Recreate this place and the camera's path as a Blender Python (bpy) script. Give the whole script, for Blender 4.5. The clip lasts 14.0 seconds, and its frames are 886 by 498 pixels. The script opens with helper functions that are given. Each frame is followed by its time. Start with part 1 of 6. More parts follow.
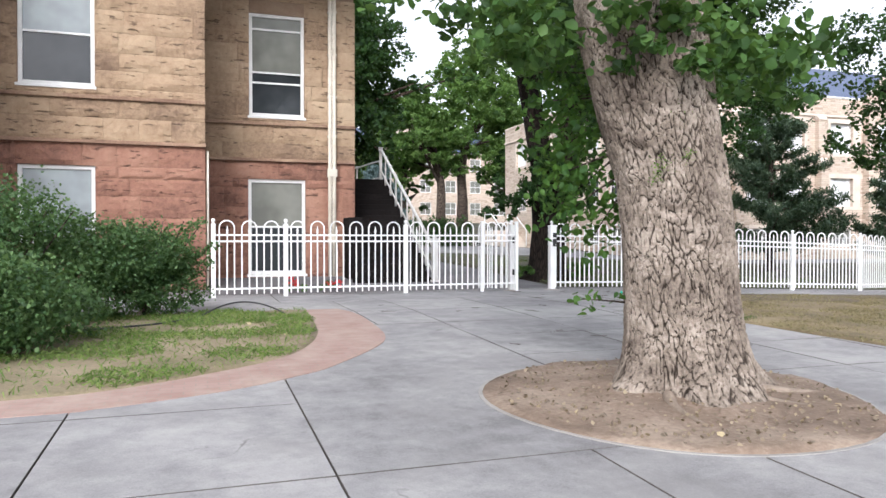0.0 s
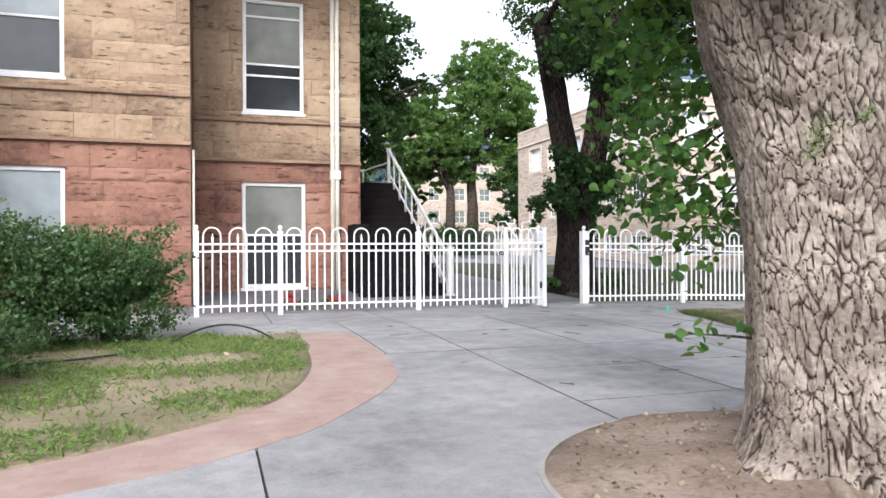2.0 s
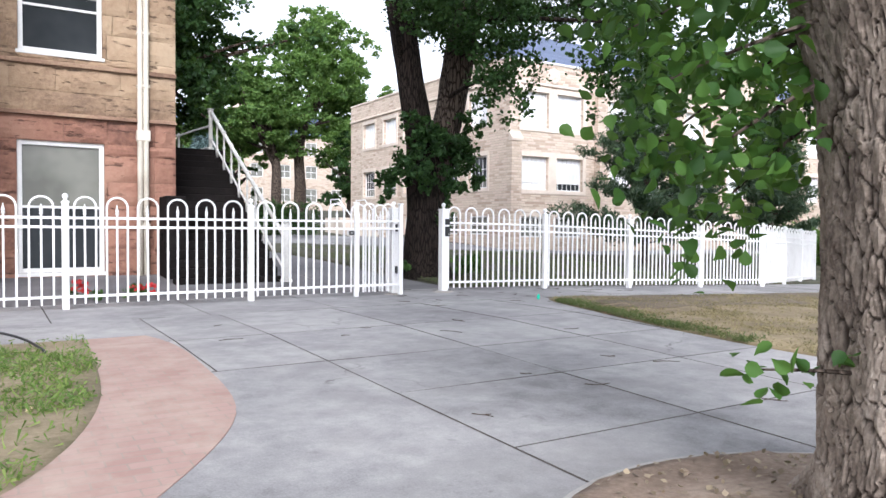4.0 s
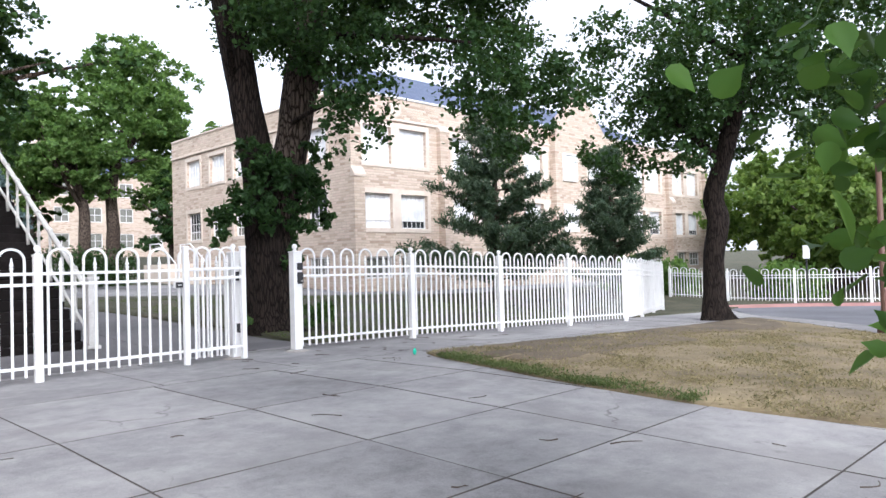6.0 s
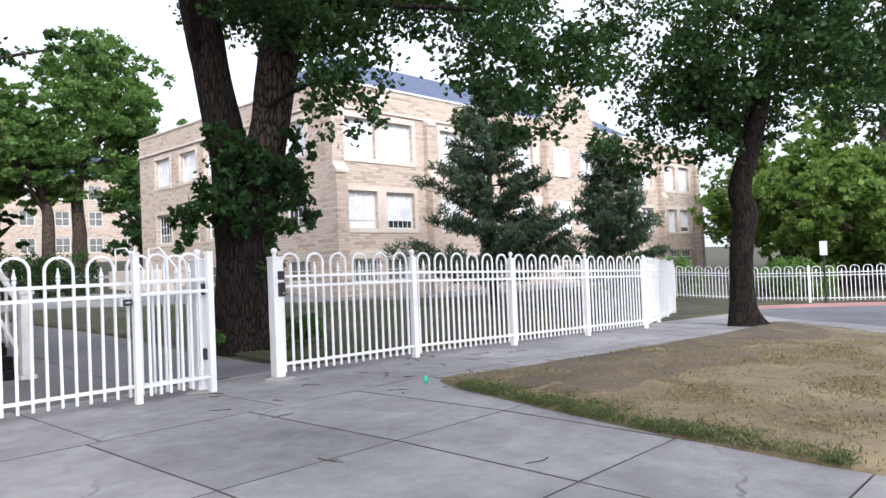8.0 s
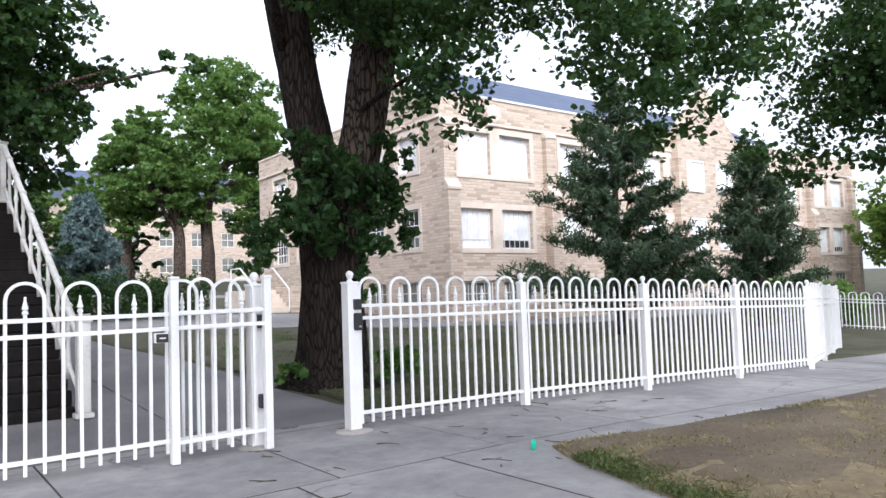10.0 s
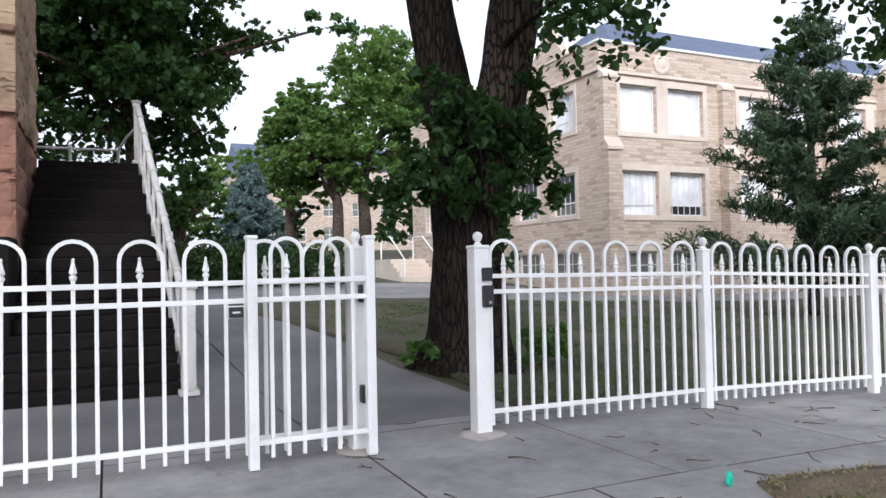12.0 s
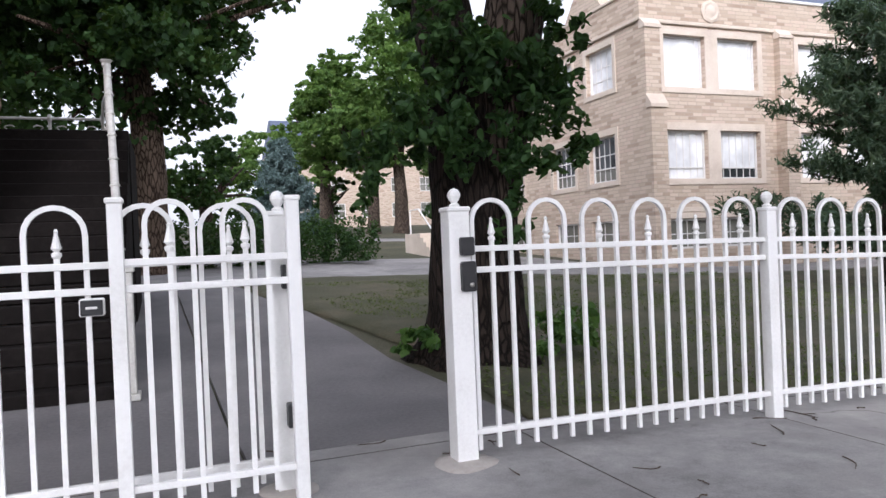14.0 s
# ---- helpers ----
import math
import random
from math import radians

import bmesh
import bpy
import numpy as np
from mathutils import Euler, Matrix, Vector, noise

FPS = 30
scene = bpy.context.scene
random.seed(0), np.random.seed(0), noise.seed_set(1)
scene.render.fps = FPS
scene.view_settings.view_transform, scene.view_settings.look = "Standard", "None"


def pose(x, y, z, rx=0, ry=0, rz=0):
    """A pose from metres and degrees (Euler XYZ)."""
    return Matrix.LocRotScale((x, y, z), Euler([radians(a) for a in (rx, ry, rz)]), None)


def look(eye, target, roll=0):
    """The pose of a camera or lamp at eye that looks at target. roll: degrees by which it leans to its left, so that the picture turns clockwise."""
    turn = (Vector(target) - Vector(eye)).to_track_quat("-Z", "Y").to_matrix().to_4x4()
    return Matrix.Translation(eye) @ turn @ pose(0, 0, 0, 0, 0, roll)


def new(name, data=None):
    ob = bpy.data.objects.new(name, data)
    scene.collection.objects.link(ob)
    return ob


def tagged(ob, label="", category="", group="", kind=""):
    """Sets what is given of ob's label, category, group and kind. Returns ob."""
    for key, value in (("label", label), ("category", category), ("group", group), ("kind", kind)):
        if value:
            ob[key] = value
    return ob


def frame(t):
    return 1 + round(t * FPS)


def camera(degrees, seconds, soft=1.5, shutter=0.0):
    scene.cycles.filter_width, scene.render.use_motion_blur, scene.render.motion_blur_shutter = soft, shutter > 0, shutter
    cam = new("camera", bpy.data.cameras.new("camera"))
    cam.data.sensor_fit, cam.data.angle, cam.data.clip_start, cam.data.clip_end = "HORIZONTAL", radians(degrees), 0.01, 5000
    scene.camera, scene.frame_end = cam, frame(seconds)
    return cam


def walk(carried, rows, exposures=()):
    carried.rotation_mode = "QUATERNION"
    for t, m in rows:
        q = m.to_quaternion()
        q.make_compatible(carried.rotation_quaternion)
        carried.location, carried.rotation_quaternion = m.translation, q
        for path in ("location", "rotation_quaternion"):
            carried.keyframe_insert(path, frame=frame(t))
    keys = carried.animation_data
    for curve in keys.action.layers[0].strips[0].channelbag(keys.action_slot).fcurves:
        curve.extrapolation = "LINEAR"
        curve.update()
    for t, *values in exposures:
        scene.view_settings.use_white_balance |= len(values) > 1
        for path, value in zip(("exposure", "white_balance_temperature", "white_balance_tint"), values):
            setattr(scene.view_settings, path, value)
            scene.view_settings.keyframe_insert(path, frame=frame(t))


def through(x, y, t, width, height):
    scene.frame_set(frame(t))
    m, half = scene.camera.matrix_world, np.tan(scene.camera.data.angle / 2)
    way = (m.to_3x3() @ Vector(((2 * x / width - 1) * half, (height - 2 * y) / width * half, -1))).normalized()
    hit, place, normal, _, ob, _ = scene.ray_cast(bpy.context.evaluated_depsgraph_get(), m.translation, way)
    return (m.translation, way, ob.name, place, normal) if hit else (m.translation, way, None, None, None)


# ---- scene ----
cam = camera(62.9, 14.0)
PATH = [
    (0, (-0.067, -1.684, 1.199), (0.571, 0.211, 1.174), -0.0),
    (0.5, (0.067, -1.196, 1.161), (0.537, 0.747, 1.091), -0.3),
    (0.6, (0.083, -1.093, 1.162), (0.595, 0.84, 1.127), -0.4),
    (1, (0.132, -0.658, 1.184), (0.67, 1.263, 1.047), 0.1),
    (1.5, (0.291, -0.181, 1.179), (0.778, 1.758, 1.153), -0.8),
    (2, (0.398, 0.346, 1.193), (1.017, 2.248, 1.193), -0.3),
    (2.2, (0.418, 0.523, 1.189), (1.152, 2.382, 1.148), 0.2),
    (4.3, (0.893, 2.759, 1.172), (2.011, 4.418, 1.138), 0.3),
    (4.5, (0.951, 2.921, 1.202), (2.137, 4.531, 1.245), -0.5),
    (5, (1.104, 3.433, 1.262), (2.488, 4.877, 1.262), -2.0),
    (5.5, (1.385, 3.928, 1.252), (2.754, 5.385, 1.28), -2.4),
    (6, (1.6, 4.372, 1.237), (3.016, 5.783, 1.287), -1.7),
    (6.5, (1.809, 4.791, 1.332), (3.283, 6.142, 1.376), -2.9),
    (7, (2.184, 5.156, 1.31), (3.637, 6.53, 1.319), -1.7),
    (7.2, (2.282, 5.368, 1.316), (3.749, 6.726, 1.347), -2.3),
    (9.3, (3.691, 6.853, 1.358), (5.088, 8.284, 1.408), -3.3),
    (9.5, (3.862, 6.947, 1.333), (5.209, 8.424, 1.373), -4.1),
    (10, (4.146, 7.331, 1.418), (5.355, 8.919, 1.535), -2.0),
    (10.5, (4.47, 7.699, 1.381), (5.59, 9.351, 1.499), -2.1),
    (11, (4.749, 8.014, 1.397), (5.603, 9.82, 1.497), 1.7),
    (11.5, (4.939, 8.349, 1.371), (5.802, 10.151, 1.459), -1.8),
    (12, (5.204, 8.688, 1.384), (6.043, 10.503, 1.433), -1.2),
    (12.5, (5.489, 8.953, 1.368), (6.262, 10.797, 1.344), 0.1),
    (13, (5.705, 9.302, 1.333), (6.474, 11.148, 1.276), -3.1),
    (13.5, (6.014, 9.62, 1.34), (6.78, 11.467, 1.332), -2.3),
    (14, (6.319, 9.931, 1.344), (7.04, 11.797, 1.326), -2.4),
]
EXPOSURES = [(0, 0.56, 6000, 12), (1.0, 0.62, 6000, 12), (1.5, 0.58, 5980, 12), (2.2, 0.72, 5950, 12), (4.5, 0.72, 5850, 13), (6, 0.62, 5830, 13), (7, 0.44, 5830, 13), (9, 0.56, 5850, 14), (10, 0.5, 5830, 13), (11.5, 0.24, 5850, 13), (14, 0.24, 5980, 16)]
walk(cam, [(t, look(eye, target, roll)) for t, eye, target, roll in PATH], EXPOSURES)

# ---- light ----
world = bpy.data.worlds.new("world")
scene.world = world
world.use_nodes = True
SUN_ELEV, SUN_AZ = 30.0, 205.0
sky = world.node_tree.nodes.new("ShaderNodeTexSky")
sky.sky_type, sky.sun_disc = "NISHITA", False
sky.sun_elevation, sky.sun_rotation = radians(SUN_ELEV), radians(SUN_AZ)
sky.air_density, sky.dust_density = 1.0, 6.0
haze = world.node_tree.nodes.new("ShaderNodeHueSaturation")  # thin bright cloud
haze.inputs["Saturation"].default_value, haze.inputs["Value"].default_value = 0.22, 1.3
world.node_tree.links.new(sky.outputs[0], haze.inputs["Color"])
veil = world.node_tree.nodes.new("ShaderNodeMix")  # even white cloud over the blue
veil.data_type = "RGBA"
veil.inputs[0].default_value = 0.55
veil.inputs[7].default_value = (8.6, 8.75, 9.1, 1)
world.node_tree.links.new(haze.outputs[0], veil.inputs[6])
world.node_tree.links.new(veil.outputs[2], world.node_tree.nodes["Background"].inputs[0])
world.node_tree.nodes["Background"].inputs[1].default_value = 0.15
sun = new("sun", bpy.data.lights.new("sun", "SUN"))
sun.data.energy, sun.data.angle, sun.data.color = 1.45, radians(25), (1.0, 0.95, 0.89)
az = radians(SUN_AZ)
sun.matrix_world = look((0, 0, 30), Vector((0, 0, 30)) - Vector((math.sin(az) * math.cos(radians(SUN_ELEV)), math.cos(az) * math.cos(radians(SUN_ELEV)), math.sin(radians(SUN_ELEV)))))


# ---- small helpers ----
def thing(name, label, category, group="", at=(0, 0, 0), turn=0.0):
    ob = new(name)
    ob.empty_display_size = 0.1
    ob.matrix_basis = pose(*at, 0, 0, turn)
    return tagged(ob, label, category, group)


def obj(name, me, mat, parent=None, label="", at=None):
    if mat and not me.materials:
        me.materials.append(mat)
    ob = new(name, me)
    if parent:
        ob.parent = parent
    if at is not None:
        ob.matrix_basis = at
    if label:
        ob["label"] = label
    return ob


def part(name, bm, mat, parent=None, label="", at=None, smooth=False):
    me = bpy.data.meshes.new(name)
    if smooth:
        for f in bm.faces:
            f.smooth = True
    bm.to_mesh(me)
    bm.free()
    return obj(name, me, mat, parent, label, at)


def pydata(name, verts, faces, smooth=False):
    me = bpy.data.meshes.new(name)
    me.from_pydata([tuple(v) for v in verts], [], [tuple(f) for f in faces])
    if smooth:
        me.polygons.foreach_set("use_smooth", [True] * len(me.polygons))
    me.update()
    return me


def add_box(bm, x0, x1, y0, y1, z0, z1, bevel=0.0):
    r = bmesh.ops.create_cube(bm, size=1)
    for v in r["verts"]:
        v.co = Vector(((x0 + x1) / 2 + v.co.x * (x1 - x0), (y0 + y1) / 2 + v.co.y * (y1 - y0), (z0 + z1) / 2 + v.co.z * (z1 - z0)))
    if bevel:
        es = list({e for v in r["verts"] for e in v.link_edges})
        bmesh.ops.bevel(bm, geom=es, offset=bevel, segments=1, affect="EDGES")
    return bm


def boxm(x0, x1, y0, y1, z0, z1, bevel=0.0):
    return add_box(bmesh.new(), x0, x1, y0, y1, z0, z1, bevel)


def sweep(bm, pts, radii, sides=8, cap=True, squash=None):
    """A tube through pts; radii one or each."""
    pts = [Vector(p) for p in pts]
    if not hasattr(radii, "__len__"):
        radii = [radii] * len(pts)
    rings, ref = [], Vector((0.31, 0.17, 0.93)).normalized()
    for i, p in enumerate(pts):
        d = (pts[min(i + 1, len(pts) - 1)] - pts[max(i - 1, 0)]).normalized()
        if i == 0:
            if abs(d.dot(ref)) > 0.9:
                ref = Vector((1, 0.1, 0)).normalized()
            u = d.cross(ref).normalized()
        else:
            u = (u - d * u.dot(d)).normalized()
        v = d.cross(u)
        rings.append([bm.verts.new(p + (u * math.cos(2 * math.pi * k / sides) + v * math.sin(2 * math.pi * k / sides)) * radii[i]) for k in range(sides)])
    for a, b in zip(rings, rings[1:]):
        for k in range(sides):
            bm.faces.new((a[k], a[(k + 1) % sides], b[(k + 1) % sides], b[k]))
    if cap:
        bm.faces.new(list(reversed(rings[0])))
        bm.faces.new(rings[-1])
    return bm


def lathe(bm, profile, sides=12, centre=(0, 0)):
    rings = [[bm.verts.new((centre[0] + r * math.cos(2 * math.pi * k / sides), centre[1] + r * math.sin(2 * math.pi * k / sides), z)) for k in range(sides)] for r, z in profile]
    for a, b in zip(rings, rings[1:]):
        for k in range(sides):
            bm.faces.new((a[k], a[(k + 1) % sides], b[(k + 1) % sides], b[k]))
    bm.faces.new(list(reversed(rings[0])))
    bm.faces.new(rings[-1])
    return bm


def gz(x, y):
    """Height of the ground: level by the gate, falling gently to the east and south, rising to the north."""
    return -0.03 * min(max(x - 9.4, 0), 14.6) + 0.058 * min(max(y - 16.0, 0), 64.0) - 0.026 * min(max(10.0 - y, 0), 14.0)


# ---- materials ----
def nodes_of(name):
    m = bpy.data.materials.new(name)
    m.use_nodes = True
    t = m.node_tree
    return m, t, t.nodes["Principled BSDF"]


def ramp(t, fac, stops):
    r = t.nodes.new("ShaderNodeValToRGB")
    while len(r.color_ramp.elements) < len(stops):
        r.color_ramp.elements.new(0.5)
    for e, (p, c) in zip(r.color_ramp.elements, stops):
        e.position, e.color = p, (*c, 1)
    t.links.new(fac, r.inputs[0])
    return r.outputs[0]


def noise_tex(t, vec, scale, detail=4.0, rough=0.55):
    n = t.nodes.new("ShaderNodeTexNoise")
    n.inputs["Scale"].default_value, n.inputs["Detail"].default_value, n.inputs["Roughness"].default_value = scale, detail, rough
    t.links.new(vec, n.inputs["Vector"])
    return n.outputs["Fac"]


def mix_rgb(t, fac, a, b, mode="MIX"):
    n = t.nodes.new("ShaderNodeMix")
    n.data_type, n.blend_type = "RGBA", mode
    for sock, val in ((n.inputs[0], fac), (n.inputs[6], a), (n.inputs[7], b)):
        if hasattr(val, "is_output"):
            t.links.new(val, sock)
        elif hasattr(val, "__len__"):
            sock.default_value = (*val, 1)
        else:
            sock.default_value = val
    return n.outputs[2]


def math_node(t, op, a, b=0.0):
    n = t.nodes.new("ShaderNodeMath")
    n.operation = op
    for sock, val in ((n.inputs[0], a), (n.inputs[1], b)):
        if hasattr(val, "is_output"):
            t.links.new(val, sock)
        else:
            sock.default_value = val
    return n.outputs[0]


def bump(t, p, height, strength, dist):
    b = t.nodes.new("ShaderNodeBump")
    b.inputs["Strength"].default_value, b.inputs["Distance"].default_value = strength, dist
    t.links.new(height, b.inputs["Height"])
    t.links.new(b.outputs[0], p.inputs["Normal"])


def place(t, stretch=(1, 1, 1), local=False):
    if local:
        src = t.nodes.new("ShaderNodeTexCoord").outputs["Object"]
    else:
        src = t.nodes.new("ShaderNodeNewGeometry").outputs["Position"]
    m = t.nodes.new("ShaderNodeMapping")
    m.inputs["Scale"].default_value = stretch
    t.links.new(src, m.inputs["Vector"])
    return m.outputs[0]


def surface(name, dark, mid, light, big=0.7, fine=18.0, rough=0.85, relief=0.3, depth=0.01, stretch=(1, 1, 1), metal=0.0, random_tone=0.0, island=False, local=False, gloss=0.5):
    """A worn surface: tone at two scales, fine relief, and a tone of its own for each piece."""
    m, t, p = nodes_of(name)
    v = place(t, stretch, local)
    a, b = noise_tex(t, v, big, 3.0), noise_tex(t, v, fine, 6.0, 0.65)
    f = math_node(t, "ADD", math_node(t, "MULTIPLY", a, 0.6), math_node(t, "MULTIPLY", b, 0.4))
    if random_tone:
        if island:
            r = t.nodes.new("ShaderNodeNewGeometry").outputs["Random Per Island"]
        else:
            r = t.nodes.new("ShaderNodeObjectInfo").outputs["Random"]
        f = math_node(t, "ADD", f, math_node(t, "MULTIPLY", math_node(t, "SUBTRACT", r, 0.5), random_tone))
    t.links.new(ramp(t, f, [(0.3, dark), (0.5, mid), (0.7, light)]), p.inputs["Base Color"])
    p.inputs["Roughness"].default_value, p.inputs["Metallic"].default_value = rough, metal
    p.inputs["Specular IOR Level"].default_value = gloss
    bump(t, p, b, relief, depth)
    return m


def leaf_material(name, dark, mid, light, through=0.35, gloss=0.3):
    m, t, p = nodes_of(name)
    g = t.nodes.new("ShaderNodeNewGeometry")
    big = noise_tex(t, g.outputs["Position"], 0.8, 2.0)
    f = math_node(t, "ADD", math_node(t, "MULTIPLY", g.outputs["Random Per Island"], 0.6), math_node(t, "MULTIPLY", big, 0.4))
    c = ramp(t, f, [(0.2, dark), (0.5, mid), (0.85, light)])
    t.links.new(c, p.inputs["Base Color"])
    p.inputs["Roughness"].default_value, p.inputs["Specular IOR Level"].default_value = 0.55, gloss
    tr = t.nodes.new("ShaderNodeBsdfTranslucent")
    t.links.new(mix_rgb(t, 0.35, c, (0.25, 0.4, 0.04)), tr.inputs["Color"])
    mx = t.nodes.new("ShaderNodeMixShader")
    mx.inputs[0].default_value = through
    t.links.new(p.outputs[0], mx.inputs[1])
    t.links.new(tr.outputs[0], mx.inputs[2])
    t.links.new(mx.outputs[0], t.nodes["Material Output"].inputs["Surface"])
    return m


def concrete_material():
    m, t, p = nodes_of("concrete")
    v = place(t)
    a, b, c = noise_tex(t, v, 0.5, 4.0, 0.6), noise_tex(t, v, 3.5, 8.0, 0.75), noise_tex(t, v, 90.0, 3.0)
    r = t.nodes.new("ShaderNodeObjectInfo").outputs["Random"]
    f = math_node(t, "ADD", math_node(t, "MULTIPLY", a, 0.42), math_node(t, "MULTIPLY", b, 0.4))
    f = math_node(t, "ADD", f, math_node(t, "MULTIPLY", c, 0.18))
    f = math_node(t, "ADD", f, math_node(t, "MULTIPLY", math_node(t, "SUBTRACT", r, 0.5), 0.07))
    tone = ramp(t, f, [(0.36, (0.155, 0.147, 0.148)), (0.46, (0.25, 0.24, 0.24)), (0.55, (0.335, 0.322, 0.314)), (0.66, (0.425, 0.406, 0.388))])
    s1, s2 = noise_tex(t, v, 0.85, 6.0, 0.62), noise_tex(t, v, 5.5, 5.0, 0.6)
    stain = ramp(t, s1, [(0.5, (0, 0, 0)), (0.64, (0.45, 0.45, 0.45))])
    tone = mix_rgb(t, stain, tone, (0.19, 0.178, 0.176))
    spots = ramp(t, s2, [(0.66, (0, 0, 0)), (0.72, (0.45, 0.45, 0.45))])
    tone = mix_rgb(t, spots, tone, (0.15, 0.14, 0.136))
    cr = t.nodes.new("ShaderNodeTexVoronoi")
    cr.feature = "DISTANCE_TO_EDGE"
    cr.inputs["Scale"].default_value = 0.22
    warp = t.nodes.new("ShaderNodeTexNoise")
    warp.inputs["Scale"].default_value, warp.inputs["Detail"].default_value = 1.7, 5.0
    t.links.new(v, warp.inputs["Vector"])
    t.links.new(mix_rgb(t, 0.35, v, warp.outputs["Color"], "LINEAR_LIGHT"), cr.inputs["Vector"])
    line = ramp(t, cr.outputs["Distance"], [(0.0, (0.75, 0.75, 0.75)), (0.004, (0, 0, 0))])
    some = ramp(t, a, [(0.53, (0, 0, 0)), (0.6, (1, 1, 1))])
    t.links.new(mix_rgb(t, math_node(t, "MULTIPLY", line, some), tone, (0.09, 0.08, 0.075)), p.inputs["Base Color"])
    p.inputs["Roughness"].default_value = 0.8
    bump(t, p, math_node(t, "ADD", math_node(t, "MULTIPLY", c, 0.6), math_node(t, "MULTIPLY", b, 0.8)), 0.3, 0.006)
    return m


def cladding_material(name, stops, w, h, mortar):
    """Thin coursed stone, for a wall that stays far off."""
    m, t, p = nodes_of(name)
    g = t.nodes.new("ShaderNodeNewGeometry")
    sep = t.nodes.new("ShaderNodeSeparateXYZ")
    t.links.new(g.outputs["Position"], sep.inputs[0])
    com = t.nodes.new("ShaderNodeCombineXYZ")
    t.links.new(math_node(t, "ADD", sep.outputs[0], sep.outputs[1]), com.inputs[0])
    t.links.new(sep.outputs[2], com.inputs[1])
    n = noise_tex(t, com.outputs[0], 1.3, 2.0)
    br = t.nodes.new("ShaderNodeTexBrick")
    br.offset, br.squash, br.squash_frequency = 0.43, 1.7, 3
    br.inputs["Color1"].default_value, br.inputs["Color2"].default_value, br.inputs["Mortar"].default_value = (0, 0, 0, 1), (1, 1, 1, 1), (0.5, 0.5, 0.5, 1)
    br.inputs["Scale"].default_value, br.inputs["Mortar Size"].default_value = 1.0, 0.012
    br.inputs["Brick Width"].default_value, br.inputs["Row Height"].default_value = w, h
    t.links.new(com.outputs[0], br.inputs["Vector"])
    f = math_node(t, "ADD", math_node(t, "MULTIPLY", br.outputs["Color"], 0.7), math_node(t, "MULTIPLY", n, 0.35))
    c = mix_rgb(t, br.outputs["Fac"], ramp(t, f, stops), mortar)
    t.links.new(c, p.inputs["Base Color"])
    p.inputs["Roughness"].default_value = 0.9
    k = math_node(t, "ADD", math_node(t, "MULTIPLY", math_node(t, "SUBTRACT", 1.0, br.outputs["Fac"]), 0.7), math_node(t, "MULTIPLY", br.outputs["Color"], 0.3))
    bump(t, p, k, 0.8, 0.03)
    return m


def brick_paving_material():
    m, t, p = nodes_of("brick_paving")
    v = place(t)
    br = t.nodes.new("ShaderNodeTexBrick")
    br.inputs["Color1"].default_value, br.inputs["Color2"].default_value, br.inputs["Mortar"].default_value = (0.32, 0.2, 0.17, 1), (0.37, 0.245, 0.21, 1), (0.29, 0.225, 0.19, 1)
    br.inputs["Scale"].default_value, br.inputs["Mortar Size"].default_value = 1.0, 0.006
    br.inputs["Brick Width"].default_value, br.inputs["Row Height"].default_value = 0.2, 0.1
    t.links.new(v, br.inputs["Vector"])
    n = noise_tex(t, v, 2.2, 5.0, 0.7)
    dust = ramp(t, n, [(0.42, (0, 0, 0)), (0.68, (0.75, 0.75, 0.75))])
    t.links.new(mix_rgb(t, dust, br.outputs["Color"], (0.42, 0.33, 0.27)), p.inputs["Base Color"])
    p.inputs["Roughness"].default_value = 0.9
    bump(t, p, math_node(t, "SUBTRACT", 1.0, br.outputs["Fac"]), 0.35, 0.004)
    return m


def bark_material(name, dark, mid, light, sx=22.0, sz=6.0, relief=0.9):
    m, t, p = nodes_of(name)
    v = place(t, (sx, sx, sz), True)
    warp = t.nodes.new("ShaderNodeTexNoise")
    warp.inputs["Scale"].default_value = 0.9
    t.links.new(v, warp.inputs["Vector"])
    vv = mix_rgb(t, 0.18, v, warp.outputs["Color"], "LINEAR_LIGHT")
    vo = t.nodes.new("ShaderNodeTexVoronoi")
    vo.feature = "DISTANCE_TO_EDGE"
    vo.inputs["Scale"].default_value = 1.0
    t.links.new(vv, vo.inputs["Vector"])
    n, n2 = noise_tex(t, v, 1.6, 6.0, 0.7), noise_tex(t, v, 0.12, 2.0)
    plate = ramp(t, vo.outputs["Distance"], [(0.02, (0, 0, 0)), (0.16, (1, 1, 1))])
    f = math_node(t, "ADD", math_node(t, "MULTIPLY", n, 0.55), math_node(t, "MULTIPLY", n2, 0.45))
    t.links.new(mix_rgb(t, plate, dark, ramp(t, f, [(0.35, mid), (0.65, light)])), p.inputs["Base Color"])
    p.inputs["Roughness"].default_value = 0.95
    p.inputs["Specular IOR Level"].default_value = 0.15
    bump(t, p, math_node(t, "ADD", plate, math_node(t, "MULTIPLY", n, 0.5)), relief, 0.03)
    return m


